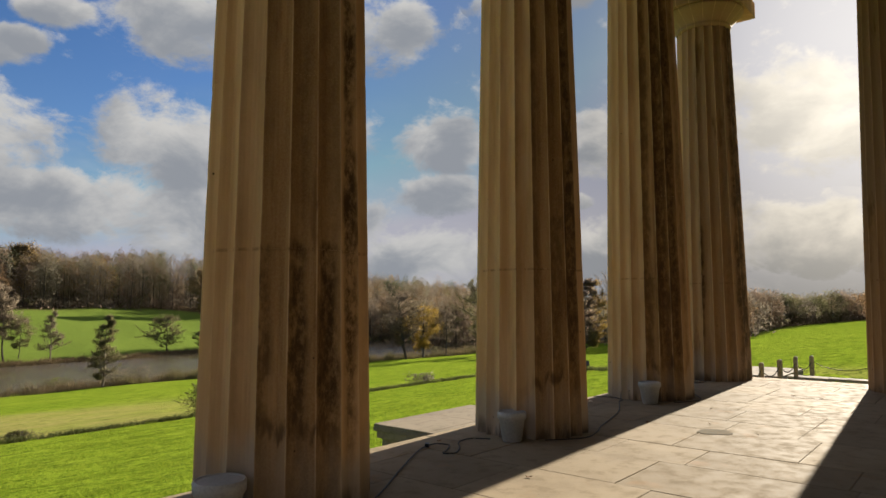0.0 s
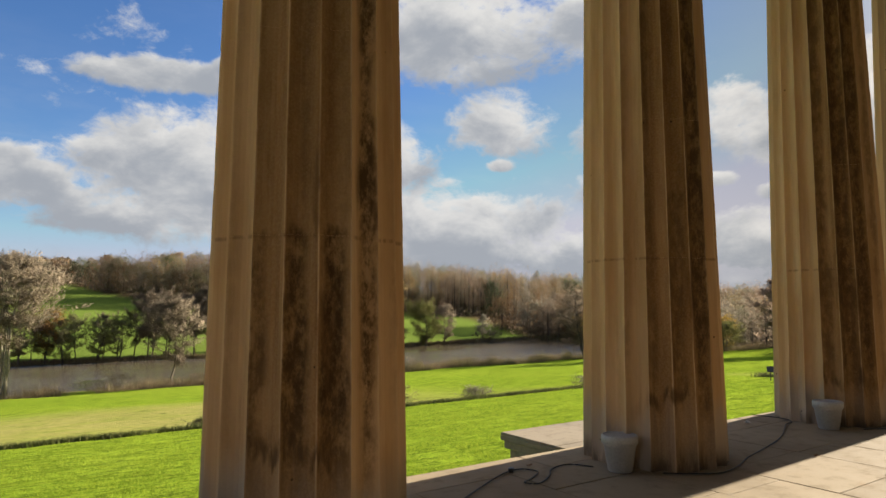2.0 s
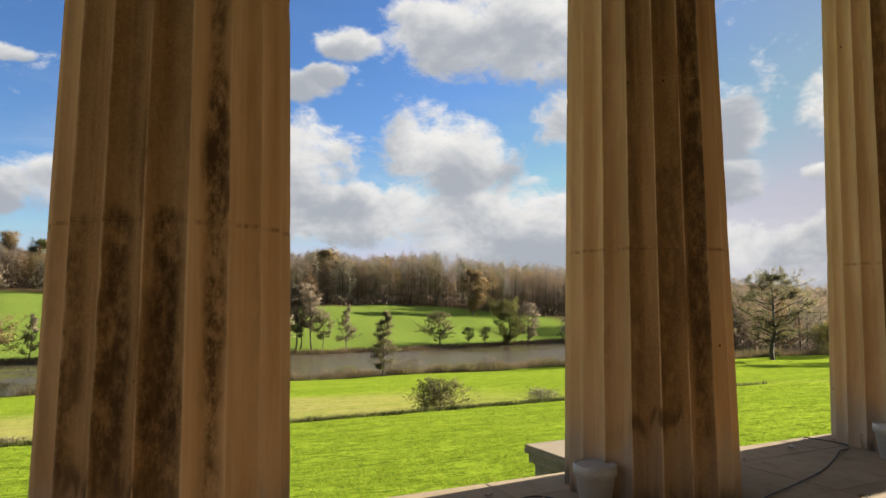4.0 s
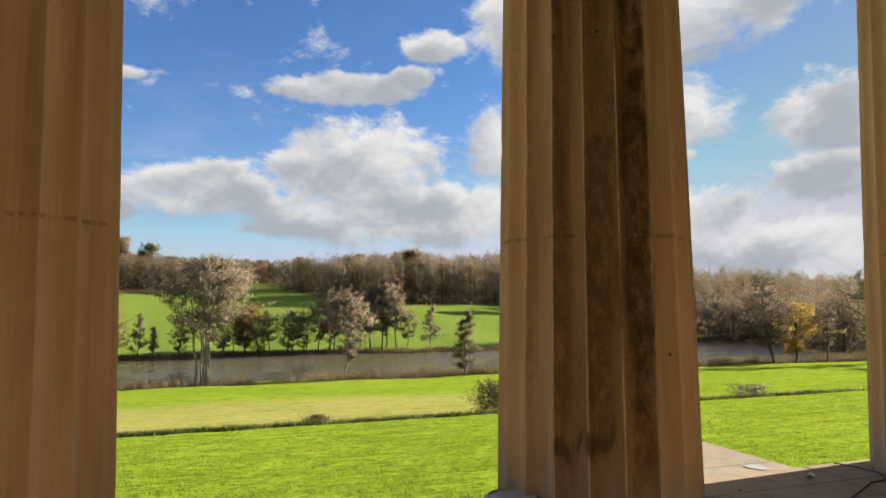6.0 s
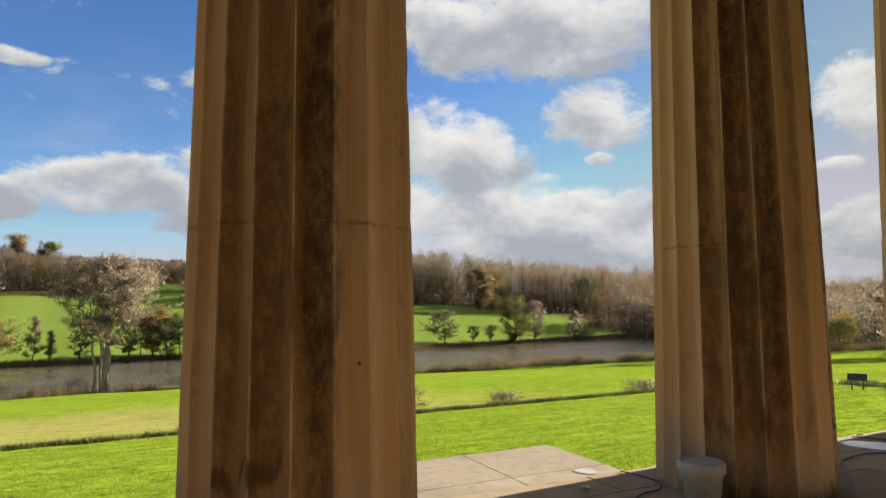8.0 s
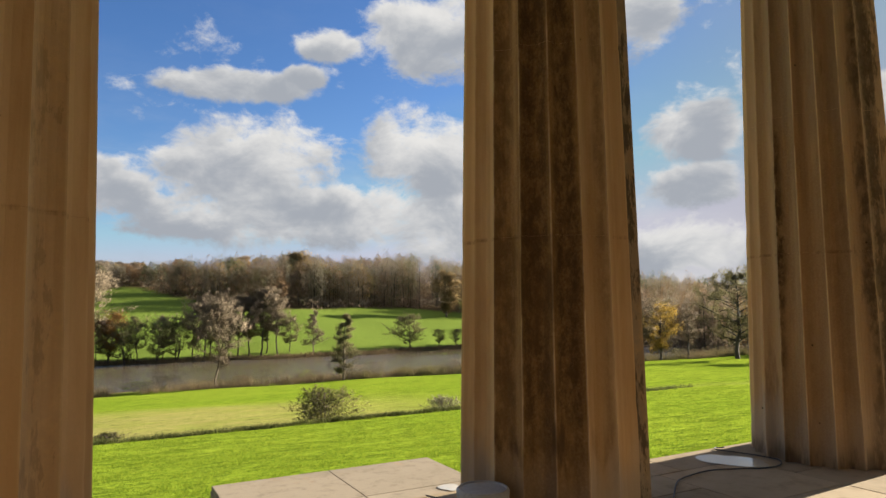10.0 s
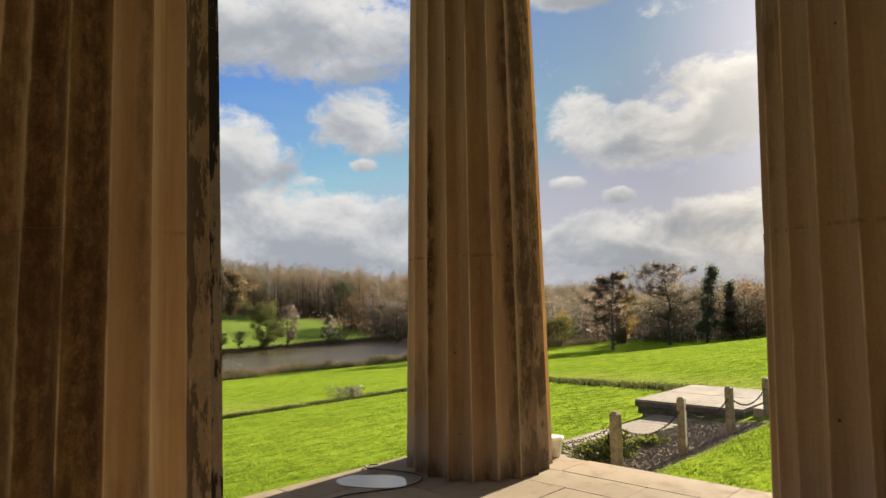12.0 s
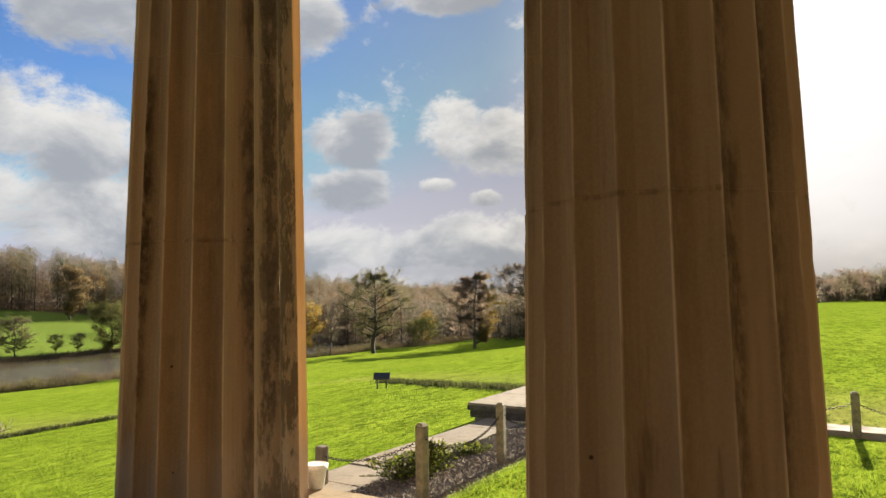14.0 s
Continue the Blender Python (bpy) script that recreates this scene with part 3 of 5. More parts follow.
def drum_mesh(z0, z1, seed, wear_shade):
    """One drum of a fluted shaft, with twenty flutes deepened for stronger shading, and worn arrises."""
    flutes, seg = 20, 6
    rows = max(6, int((z1 - z0) / 0.09))
    V, F, which = [], [], []
    n = flutes * seg
    for k in range(rows + 1):
        z = z0 + (z1 - z0) * k / rows
        edge = 0.0008 if k in (0, rows) else 0.0
        for i in range(n):
            u = (i % seg) / seg
            r = shaft_radius(z)
            dip = 4 * u * (1 - u) * 0.098 * r
            if i % seg == 0:
                chip = noise.noise(Vector((i * 3.1, z * 5.0, seed * 7.0)))
                dip += 0.002 + 0.014 * max(0.0, chip - 0.25)
            a = 2 * math.pi * i / n
            r -= dip + edge
            V.append((r * math.cos(a), r * math.sin(a), z))
    for k in range(rows):
        for i in range(n):
            j = (i + 1) % n
            F.append((k * n + i, k * n + j, (k + 1) * n + j, (k + 1) * n + i))
            which.append(i // seg)
    F.append(tuple(range(n))[::-1])
    F.append(tuple(rows * n + i for i in range(n)))
    which += [0, 0]
    me = mesh("drum", V, F, STONE)
    # stains and lichen per flute, with some flute shade put into the colour
    state = [wear_shade.get(w, PLAIN_FLUTE) for w in which]
    for key, at in (("tone", 0), ("stain_shade_top", 4), ("lichen", 5), ("dull", 6)):
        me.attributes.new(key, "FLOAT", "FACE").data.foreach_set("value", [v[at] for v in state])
    me.attributes.new("stain_shade", "FLOAT_VECTOR", "FACE").data.foreach_set("vector", [c for v in state for c in v[1:4]])
    return me


JOINTS = (0.0, 1.97, 3.32, 4.95, 6.4, 7.42)
# how a flute looks, wear and painted shade together: tone (0 pale, 1 brown), its stain's strength, middle, half width
# and top, lichen, dullness
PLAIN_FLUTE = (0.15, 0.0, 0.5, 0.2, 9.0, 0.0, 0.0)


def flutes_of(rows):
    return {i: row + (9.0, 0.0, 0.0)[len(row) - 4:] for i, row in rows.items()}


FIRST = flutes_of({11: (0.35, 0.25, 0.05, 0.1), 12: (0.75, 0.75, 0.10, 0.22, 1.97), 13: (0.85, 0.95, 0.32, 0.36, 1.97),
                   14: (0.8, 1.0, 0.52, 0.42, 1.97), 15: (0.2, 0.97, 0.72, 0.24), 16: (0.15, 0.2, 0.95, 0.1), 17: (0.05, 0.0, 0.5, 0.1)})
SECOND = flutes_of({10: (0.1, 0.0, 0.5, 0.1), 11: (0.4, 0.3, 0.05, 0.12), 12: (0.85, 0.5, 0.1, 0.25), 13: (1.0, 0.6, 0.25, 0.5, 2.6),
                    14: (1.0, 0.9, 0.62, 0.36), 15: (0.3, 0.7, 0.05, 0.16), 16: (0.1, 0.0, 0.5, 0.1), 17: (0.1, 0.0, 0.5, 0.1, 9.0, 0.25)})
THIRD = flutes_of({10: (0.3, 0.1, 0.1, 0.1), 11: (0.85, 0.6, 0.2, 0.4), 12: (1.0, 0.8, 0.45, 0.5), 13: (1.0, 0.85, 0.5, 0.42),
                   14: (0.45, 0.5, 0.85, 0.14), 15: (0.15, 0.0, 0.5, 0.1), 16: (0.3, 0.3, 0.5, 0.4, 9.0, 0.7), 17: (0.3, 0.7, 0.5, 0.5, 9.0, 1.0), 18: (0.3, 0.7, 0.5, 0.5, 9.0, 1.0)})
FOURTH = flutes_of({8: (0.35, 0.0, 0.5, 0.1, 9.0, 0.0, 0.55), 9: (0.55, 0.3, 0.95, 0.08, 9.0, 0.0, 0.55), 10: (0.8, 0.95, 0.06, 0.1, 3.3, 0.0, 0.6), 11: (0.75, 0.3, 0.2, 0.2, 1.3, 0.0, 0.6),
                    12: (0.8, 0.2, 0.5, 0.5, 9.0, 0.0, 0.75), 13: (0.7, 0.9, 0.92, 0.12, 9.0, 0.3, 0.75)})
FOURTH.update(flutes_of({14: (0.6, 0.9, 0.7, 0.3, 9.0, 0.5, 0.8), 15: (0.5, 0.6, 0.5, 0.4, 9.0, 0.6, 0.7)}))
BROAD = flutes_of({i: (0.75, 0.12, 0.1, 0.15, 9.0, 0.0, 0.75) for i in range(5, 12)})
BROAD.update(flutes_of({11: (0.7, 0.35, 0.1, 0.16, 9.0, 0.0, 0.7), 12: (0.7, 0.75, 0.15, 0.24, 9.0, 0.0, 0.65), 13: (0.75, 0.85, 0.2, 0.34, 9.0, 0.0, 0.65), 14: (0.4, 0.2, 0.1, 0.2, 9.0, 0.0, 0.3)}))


def capital_mesh():
    r = shaft_radius(7.42)
    bm = lathe([(r - 0.005, 7.42), (r + 0.004, 7.46), (r + 0.016, 7.47), (r + 0.016, 7.49), (r + 0.004, 7.5), (r + 0.024, 7.53), (r + 0.03, 7.55),
                (r + 0.12, 7.64), (r + 0.21, 7.73), (r + 0.265, 7.79), (r + 0.275, 7.82), (r + 0.25, 7.845), (0.3, 7.845)], 60)
    me = bpy.data.meshes.new("echinus")
    bm.to_mesh(me)
    bm.free()
    me.materials.append(STONE)
    return me


def abacus_mesh():
    bm = box(-0.86, -0.86, 7.845, 0.86, 0.86, COLUMN_TOP, 0.012)
    me = bpy.data.meshes.new("abacus")
    bm.to_mesh(me)
    bm.free()
    me.materials.append(STONE)
    return me


ECHINUS, ABACUS = capital_mesh(), abacus_mesh()
for cap in (ECHINUS, ABACUS):
    cap.attributes.new("dull", "FLOAT", "FACE").data.foreach_set("value", [0.9] * len(cap.polygons))


def column(x, y, label, wear_shade):
    root = thing("column", (x, y, 0), label, "column", "columns of the portico")
    for i, (a, b) in enumerate(zip(JOINTS, JOINTS[1:])):
        child("drum", drum_mesh(a + (0.0005 if a else 0), b - 0.0005, i + round(x), wear_shade), root)
    child("echinus", ECHINUS, root)
    child("abacus", ABACUS, root, "square stone abacus")


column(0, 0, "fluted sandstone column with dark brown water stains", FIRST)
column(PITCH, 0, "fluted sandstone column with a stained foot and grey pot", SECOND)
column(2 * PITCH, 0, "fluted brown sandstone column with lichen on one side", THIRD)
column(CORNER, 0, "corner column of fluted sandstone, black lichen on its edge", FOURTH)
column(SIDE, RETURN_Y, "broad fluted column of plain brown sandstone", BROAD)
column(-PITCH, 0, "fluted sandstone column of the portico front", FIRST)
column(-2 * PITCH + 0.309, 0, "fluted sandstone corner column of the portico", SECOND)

beam = box(LEFT, -0.66, COLUMN_TOP, RIGHT, 0.66, 9.3, 0.01)
structure("architrave", beam, STONE, "plain sandstone beam over the columns")
structure("architrave_side", box(RIGHT - 1.45, BACK, COLUMN_TOP, RIGHT - 0.1, -0.664, 9.3, 0.01), STONE, "plain sandstone beam over the side columns")
structure("ceiling", box(LEFT - 0.2, BACK - 0.4, 9.304, RIGHT + 0.2, 0.9, 9.7), PLASTER, "plain unseen ceiling over the portico, kept dark")
structure("wall_house", box(LEFT, BACK - 0.4, -1.4, RIGHT, BACK, 9.3), WALL, "plain unseen house wall closing the portico, kept dark")

# the podium and its floor bed
structure("floor", box(LEFT, BACK, -1.9, RIGHT - 0.02, FRONT - 0.02, -0.009), JOINT, "stone flagged portico floor, half in sun")
FLOOR = bpy.data.objects["floor"]


def slab_mesh(name, mat, c=0.005):
    """A unit paving stone with softened top edges, its top at z = 0."""
    V = [(-0.5, -0.5, -1), (0.5, -0.5, -1), (0.5, 0.5, -1), (-0.5, 0.5, -1),
         (-0.5, -0.5, -0.18), (0.5, -0.5, -0.18), (0.5, 0.5, -0.18), (-0.5, 0.5, -0.18),
         (-0.5 + c, -0.5 + c, 0), (0.5 - c, -0.5 + c, 0), (0.5 - c, 0.5 - c, 0), (-0.5 + c, 0.5 - c, 0)]
    F = [(0, 3, 2, 1), (8, 9, 10, 11)]
    for lo in (0, 4):
        for i in range(4):
            j = (i + 1) % 4
            F.append((lo + i, lo + j, lo + 4 + j, lo + 4 + i))
    return mesh(name, V, F, mat)


# ---------------------------------------------------------------- terrace blocks and copings
def terrace_block(x0, y0, x1, y1, top, cap, label, dark):
    root = thing("terrace_block", (0, 0, 0), label, "stone block")
    g = float(height((x0 + x1) / 2, y1)) - 0.4
    o = 0.13
    part("wall", box(x0 + o, y0, g, x1 - o, y1 - o, top - cap - 0.002), COPING, root)
    m = MOULD if dark else COPING
    part("lower_moulding", box(x0 + 0.05, y0, top - cap, x1 - 0.05, y1 - 0.05, top - cap * 0.5, 0.02), m, root)
    part("upper_moulding", box(x0, y0, top - cap * 0.5 + 0.002, x1, y1, top - 0.052, 0.02), m, root)
    rnd = random.Random(int(x0 * 10))
    unit = slab_mesh("slab", COPING)
    nx, ny = 2, max(2, round((y1 - y0) / 1.4))
    for i in range(nx):
        for k in range(ny):
            sx, sy = (x1 - x0 - 0.02) / nx, (y1 - y0 - 0.02) / ny
            s = child("slab", unit, root)
            s.location = (x0 + 0.01 + sx * (i + 0.5), y0 + 0.01 + sy * (k + 0.5), top + rnd.uniform(-0.003, 0.003))
            s.scale = (sx - 0.004, sy - 0.004, 0.05)
    return root


terrace_block(5.83, FRONT + 0.004, 8.97, 5.0, -0.8, 0.28, "broad stone block beside the portico, pale flat top", False)
terrace_block(20.9, 1.0, 24.3, 3.55, -0.90, 0.34, "stone block with black moulded edge and grey top", True)


def coping_wall(points, width, top, depth, label, seed):
    rnd = random.Random(seed)
    root = thing("low_wall", (0, 0, 0), label, "wall")
    unit = slab_mesh("coping_stone", COPING)
    (x0, y0), (x1, y1) = points
    length = math.hypot(x1 - x0, y1 - y0)
    turn = math.atan2(y1 - y0, x1 - x0)
    at = 0.0
    while at < length - 0.2:
        step = min(rnd.uniform(0.9, 1.4), length - at)
        s = child("coping_stone", unit, root)
        c = (at + step / 2) / length
        s.location = (x0 + (x1 - x0) * c, y0 + (y1 - y0) * c, top + rnd.uniform(-0.008, 0.008))
        s.rotation_euler = (rnd.uniform(-0.012, 0.012), rnd.uniform(-0.008, 0.008), turn)
        s.scale = (step - 0.012, width, depth)
        at += step
    return root


coping_wall(((11.9, 2.58), (20.85, 2.42)), 1.14, -1.2, 0.4, "low broad wall topped with pale worn coping stones", 4)
coping_wall(((21.5, 0.9), (21.5, -14.0)), 0.62, -0.9, 0.3, "long low kerb of grey coping stones in the grass", 5)

# ---------------------------------------------------------------- posts and chains
POSTS = [(14.58, 0.56, -0.06), (16.86, 0.59, -0.12), (19.1, 0.62, -0.18), (21.25, 0.62, -0.22), (23.3, 0.52, -0.32), (21.15, -1.75, -0.15), (21.15, -4.18, -0.2), (21.15, -6.5, -0.2)]


def post(x, y, top, turn):
    z = float(height(x, y))
    h, w = top - z, 0.062
    root = thing("fence_post", (x, y, z), "weathered grey oak post with a pointed top", "post", "posts of the chain fence", turn)
    bm = box(-w, -w, -0.3, w, w, h - 0.035, 0.008)
    part("shaft", bm, TIMBER, root)
    cap = bmesh.new()
    lo = [cap.verts.new((sx * w, sy * w, h - 0.035)) for sx, sy in ((-1, -1), (1, -1), (1, 1), (-1, 1))]
    hi = [cap.verts.new((sx * w * 0.5, sy * w * 0.5, h)) for sx, sy in ((-1, -1), (1, -1), (1, 1), (-1, 1))]
    for i in range(4):
        cap.faces.new((lo[i], lo[(i + 1) % 4], hi[(i + 1) % 4], hi[i]))
    cap.faces.new(hi)
    part("top", cap, TIMBER, root)
    V, F = tubes([[(Vector((0, -w - 0.02, h - 0.2)), 0.008), (Vector((0, w + 0.02, h - 0.2)), 0.008)]], 6)
    child("staple", mesh("staple", V, F, IRON), root, "rusty iron staple")


def chain(a, b, sag):
    """Oval iron links, every other one turned on edge, hanging between two points."""
    a, b = Vector(a), Vector(b)
    pts = [a.lerp(b, t / 40) - Vector((0, 0, sag * 4 * (t / 40) * (1 - t / 40))) for t in range(41)]
    length = sum((q - p).length for p, q in zip(pts, pts[1:]))
    count = int(length / 0.058)
    V, F = [], []
    for k in range(count):
        s = (k + 0.5) / count * 40
        i = min(int(s), 39)
        c = pts[i].lerp(pts[i + 1], s - i)
        d = (pts[i + 1] - pts[i]).normalized()
        side = d.cross(Vector((0, 0, 1))).normalized()
        up = side.cross(d)
        w = side if k % 2 else up
        ring = [(c + d * 0.038 * math.cos(2 * math.pi * j / 8) + w * 0.018 * math.sin(2 * math.pi * j / 8), 0.0062) for j in range(9)]
        v, f = tubes([ring], 4)
        F += [tuple(x + len(V) for x in g) for g in f]
        V += v
    ob = new("chain", mesh("chain", V, F, IRON))
    tagged(ob, "rusty iron chain slung between oak posts", "chain", "chains of the fence")


rnd = random.Random(8)
for px, py, pz in POSTS:
    post(px, py, pz, rnd.uniform(-8, 8))
for (ax, ay, az), (bx, by, bz) in zip(POSTS, POSTS[1:]):
    chain((ax, ay, az - 0.2), (bx, by, bz - 0.2), 0.26)
STUB = (14.95, 2.62)
chain((STUB[0], STUB[1], -0.78), (POSTS[0][0], POSTS[0][1], POSTS[0][2] - 0.2), 0.16)
stub = thing("stone_post", (STUB[0], STUB[1], -1.198), "short worn grey stone post with rounded top", "post")
part("shaft", box(-0.075, -0.075, 0, 0.075, 0.075, 0.56, 0.025), COPING, stub)

# ---------------------------------------------------------------- lamp pots and cables
def lamp_pot(x, y, r, h, mat, label, z=0.001):
    """A tapered plastic pot with a rolled rim that holds an up-light."""
    root = thing("lamp_pot", (x, y, z), label, "lamp", "lamp pots at the columns")
    r0 = r * 0.70
    part("pot", lathe([(r0 - 0.01, 0), (r0, 0.012), (r0 + (r - r0) * 0.70, h * 0.72), (r * 0.965, h * 0.735), (r * 0.975, h * 0.75), (r, h * 0.985), (r - 0.004, h),
                       (r - 0.014, h), (r - 0.018, h * 0.98), (r - 0.03, h * 0.76), (0.02, h * 0.75)]), mat, root)
    part("rim", lathe([(r * 0.99, h * 0.775), (r + 0.004, h * 0.785), (r + 0.006, h * 0.965), (r, h * 0.975)]), mat, bpy.data.objects[root.children[0].name], "broad rim band")
    part("lamp_glass", lathe([(0.005, h * 0.9), (r - 0.025, h * 0.9), (r - 0.025, h * 0.915), (0.005, h * 0.925)]), GLASS, root, "dull grey glass of an up-light")
    part("handle_lug", box(-0.02, -r - 0.004, h * 0.82, 0.02, -r + 0.012, h * 0.9, 0.004), mat, root)


lamp_pot(-0.80, -0.36, 0.175, 0.36, POT, "grey plastic pot with an up-light beside a column")
lamp_pot(2.98, -0.22, 0.16, 0.33, POT, "grey tapered plastic pot at a column's foot")
lamp_pot(6.66, -0.33, 0.165, 0.335, POT, "grey plastic pot with a broad rim at a column")
lamp_pot(11.575, -0.425, 0.09, 0.2, POTWHITE, "small white pot beside the corner column in sun")


def cable(points, label):
    line = smooth_line([(x, y, 0.012) for x, y in points])
    V, F = tubes([[(p, 0.0065) for p in line]], 6)
    tagged(new("cable", mesh("cable", V, F, CABLE, smooth=True)), label, "cable")


cable([(-0.62, -0.50), (-0.1, -0.86), (0.43, -0.62), (0.78, -0.42), (1.3, -0.1), (1.88, 0.23), (2.1, 0.32)], "thin black cable lying loosely on the flagstones")
cable([(2.16, 0.33), (2.27, 0.31), (2.31, 0.16), (2.1, 0.02), (1.97, -0.04), (2.06, -0.13), (2.3, 0.0), (2.48, 0.16), (2.73, 0.2), (2.86, 0.0)], "looped black cable running to a lamp pot")
plug = thing("cable_plug", (2.13, 0.325, 0), "small black plug joining two cables", "plug", "", 40)
part("body", box(-0.035, -0.022, 0.002, 0.035, 0.022, 0.04, 0.006), PLUG, plug)
cable([(3.2, -0.52), (3.6, -0.8), (4.0, -0.76), (4.4, -0.62), (4.9, -0.5), (5.6, -0.3), (6.27, 0.0), (6.48, 0.1), (6.65, 0.12), (6.8, 0.24), (6.84, 0.4), (6.81, 0.6), (6.77, 0.7)], "black cable that winds round a column's foot")
cable([(6.9, -0.62), (7.5, -0.82), (8.2, -0.45), (8.71, -0.05), (8.93, 0.06), (9.3, 0.11), (9.56, 0.03), (9.8, -0.08), (10.02, -0.08), (10.18, 0.03), (10.2, 0.14), (10.18, 0.28), (10.12, 0.46), (10.05, 0.64), (10.12, 0.70), (10.2, 0.66)], "black cable looping past rain water on the floor")


def puddle(cx, cy, z, rx, ry, turn, seed, label):
    bm = bmesh.new()
    vs = []
    for i in range(40):
        a = 2 * math.pi * i / 40
        k = 1 + 0.28 * noise.noise(Vector((math.cos(a) * 1.4, math.sin(a) * 1.4, seed * 3.7)))
        vs.append(bm.verts.new((rx * k * math.cos(a), ry * k * math.sin(a), 0)))
    bm.faces.new(vs)
    me = bpy.data.meshes.new("puddle")
    bm.to_mesh(me)
    bm.free()
    me.materials.append(PUDDLE)
    ob = tagged(new("puddle", me), label, "puddle")
    ob.matrix_basis = pose(cx, cy, z, 0, 0, turn)


puddle(9.80, 0.28, 0.0065, 0.32, 0.22, -70, 1, "shallow rain water shining on grey flagstones")
puddle(4.95, -1.83, 0.0065, 0.17, 0.22, 20, 2, "small shallow rain water on sunlit flagstones")
puddle(8.46, 3.38, -0.793, 0.13, 0.17, 10, 3, "small round pool on the stone block")


LEAFBROWN = plain("dry_leaf", (0.22, 0.12, 0.05), 0.9, 0.3, 40.0)
LEAFPALE = plain("bleached_leaf", (0.62, 0.58, 0.5), 0.9, 0.2, 40.0)


def fallen_leaf(x, y, z, size, turn, mat, label):
    """A curled oval leaf with a folded midrib."""
    bm = bmesh.new()
    rows = []
    for k in range(7):
        f = k / 6
        w = 0.34 * math.sin(math.pi * min(1, 0.08 + 0.9 * f)) * size
        up = 0.16 * size * (2 * f - 1) ** 2 + 0.004
        rows.append([bm.verts.new(((f - 0.5) * size, s * w, up + abs(s) * 0.08 * size)) for s in (-1, 0, 1)])
    for a, b in zip(rows, rows[1:]):
        for i in range(2):
            bm.faces.new((a[i], b[i], b[i + 1], a[i + 1]))
    me = bpy.data.meshes.new("fallen_leaf")
    bm.to_mesh(me)
    bm.free()
    me.materials.append(mat)
    ob = tagged(new("fallen_leaf", me), label, "leaf", "leaves on the floor")
    ob.matrix_basis = pose(x, y, z, 0, 0, turn)


fallen_leaf(6.18, 0.44, 0.003, 0.11, 30, LEAFPALE, "pale curled leaf lying on the flagstones")
rnd = random.Random(21)
for _ in range(14):
    fallen_leaf(rnd.uniform(1.0, 9.5), rnd.choice((rnd.uniform(-2.6, -0.9), rnd.uniform(0.0, 0.6))), 0.003, rnd.uniform(0.04, 0.08), rnd.uniform(0, 360), LEAFBROWN, "dry brown leaf lying on the flagstones")


# ---------------------------------------------------------------- sign, bushes, tufts
sign_z = float(height(30.6, 13.5))
sign = thing("notice_board", (30.6, 13.5, sign_z), "dark sloping notice board on two legs in grass", "sign", "", -60)
face = box(-0.36, -0.02, -0.2, 0.36, 0.02, 0.2, 0.006)
bmesh.ops.rotate(face, verts=face.verts[:], cent=(0, 0, 0), matrix=Matrix.Rotation(radians(-52), 3, "X"))
bmesh.ops.translate(face, verts=face.verts[:], vec=(0, 0, 0.54))
part("panel", face, BOARD, sign)
for sx in (-0.2, 0.2):
    part("leg", box(sx - 0.025, -0.025, -0.1, sx + 0.025, 0.025, 0.52, 0.005), BOARD, sign)


def blades(name, xy, tall, wide, mat, lean, label, category="", seed=0, normal=0.0):
    """Thin upright triangles that stand on the ground at each place."""
    g = np.random.RandomState(seed)
    n = len(xy)
    z = height(xy[:, 0], xy[:, 1]) - 0.01
    a = g.uniform(0, 2 * np.pi, n)
    lump = np.sin(xy[:, 0] * 2.1 + 1.3 * np.sin(xy[:, 1] * 1.7)) * np.sin(xy[:, 1] * 2.9 + 1.1 * np.sin(xy[:, 0] * 1.3)) + 0.6 * np.sin(xy[:, 0] * 5.3 + xy[:, 1] * 3.1) * np.sin(xy[:, 1] * 6.1 - xy[:, 0] * 2.2)
    h = tall * g.uniform(0.55, 1.25, n) * (1 + normal * np.clip(lump, -0.8, 1.3))
    w = wide * g.uniform(0.6, 1.3, n)
    tip = np.stack([xy[:, 0] + lean * h * g.normal(size=n), xy[:, 1] + lean * h * g.normal(size=n), z + h], -1)
    s = np.stack([np.cos(a) * w / 2, np.sin(a) * w / 2, np.zeros(n)], -1)
    base = np.stack([xy[:, 0], xy[:, 1], z], -1)
    V = np.stack([base - s, base + s, tip], 1).reshape(-1, 3)
    me = bpy.data.meshes.new(name)
    me.vertices.add(3 * n)
    me.vertices.foreach_set("co", V.ravel().astype(np.float32))
    me.loops.add(3 * n)
    me.loops.foreach_set("vertex_index", np.arange(3 * n, dtype=np.int32))
    me.polygons.add(n)
    me.polygons.foreach_set("loop_start", np.arange(0, 3 * n, 3, dtype=np.int32))
    me.materials.append(mat)
    me.update(calc_edges=True)
    me.validate()
    return tagged(new(name, me), label, category, kind="stuff")


g = np.random.RandomState(5)
# the near lawn, thinning out with distance
N = 230000
u = g.uniform(0, 1, N)
ly = 0.9 + 20.5 * u ** 1.5
lx = g.uniform(-6, 14, N) + ly * g.uniform(-0.25, 1.25, N)
lawn = np.stack([lx, ly], -1)
side = np.stack([g.uniform(11.8, 21.0, 40000), g.uniform(-8, 0.35, 40000)], -1)
lawn = np.concatenate([lawn, side])
x, y = lawn[:, 0], lawn[:, 1]
keep = ~((x > 5.7) & (x < 9.1) & (y < 5.1)) & ~((x > 20.8) & (x < 25.3) & (y > 0.9) & (y < 3.7)) & ~((x > 11.6) & (x < 20.9) & (y > 0.3) & (y < 3.2))
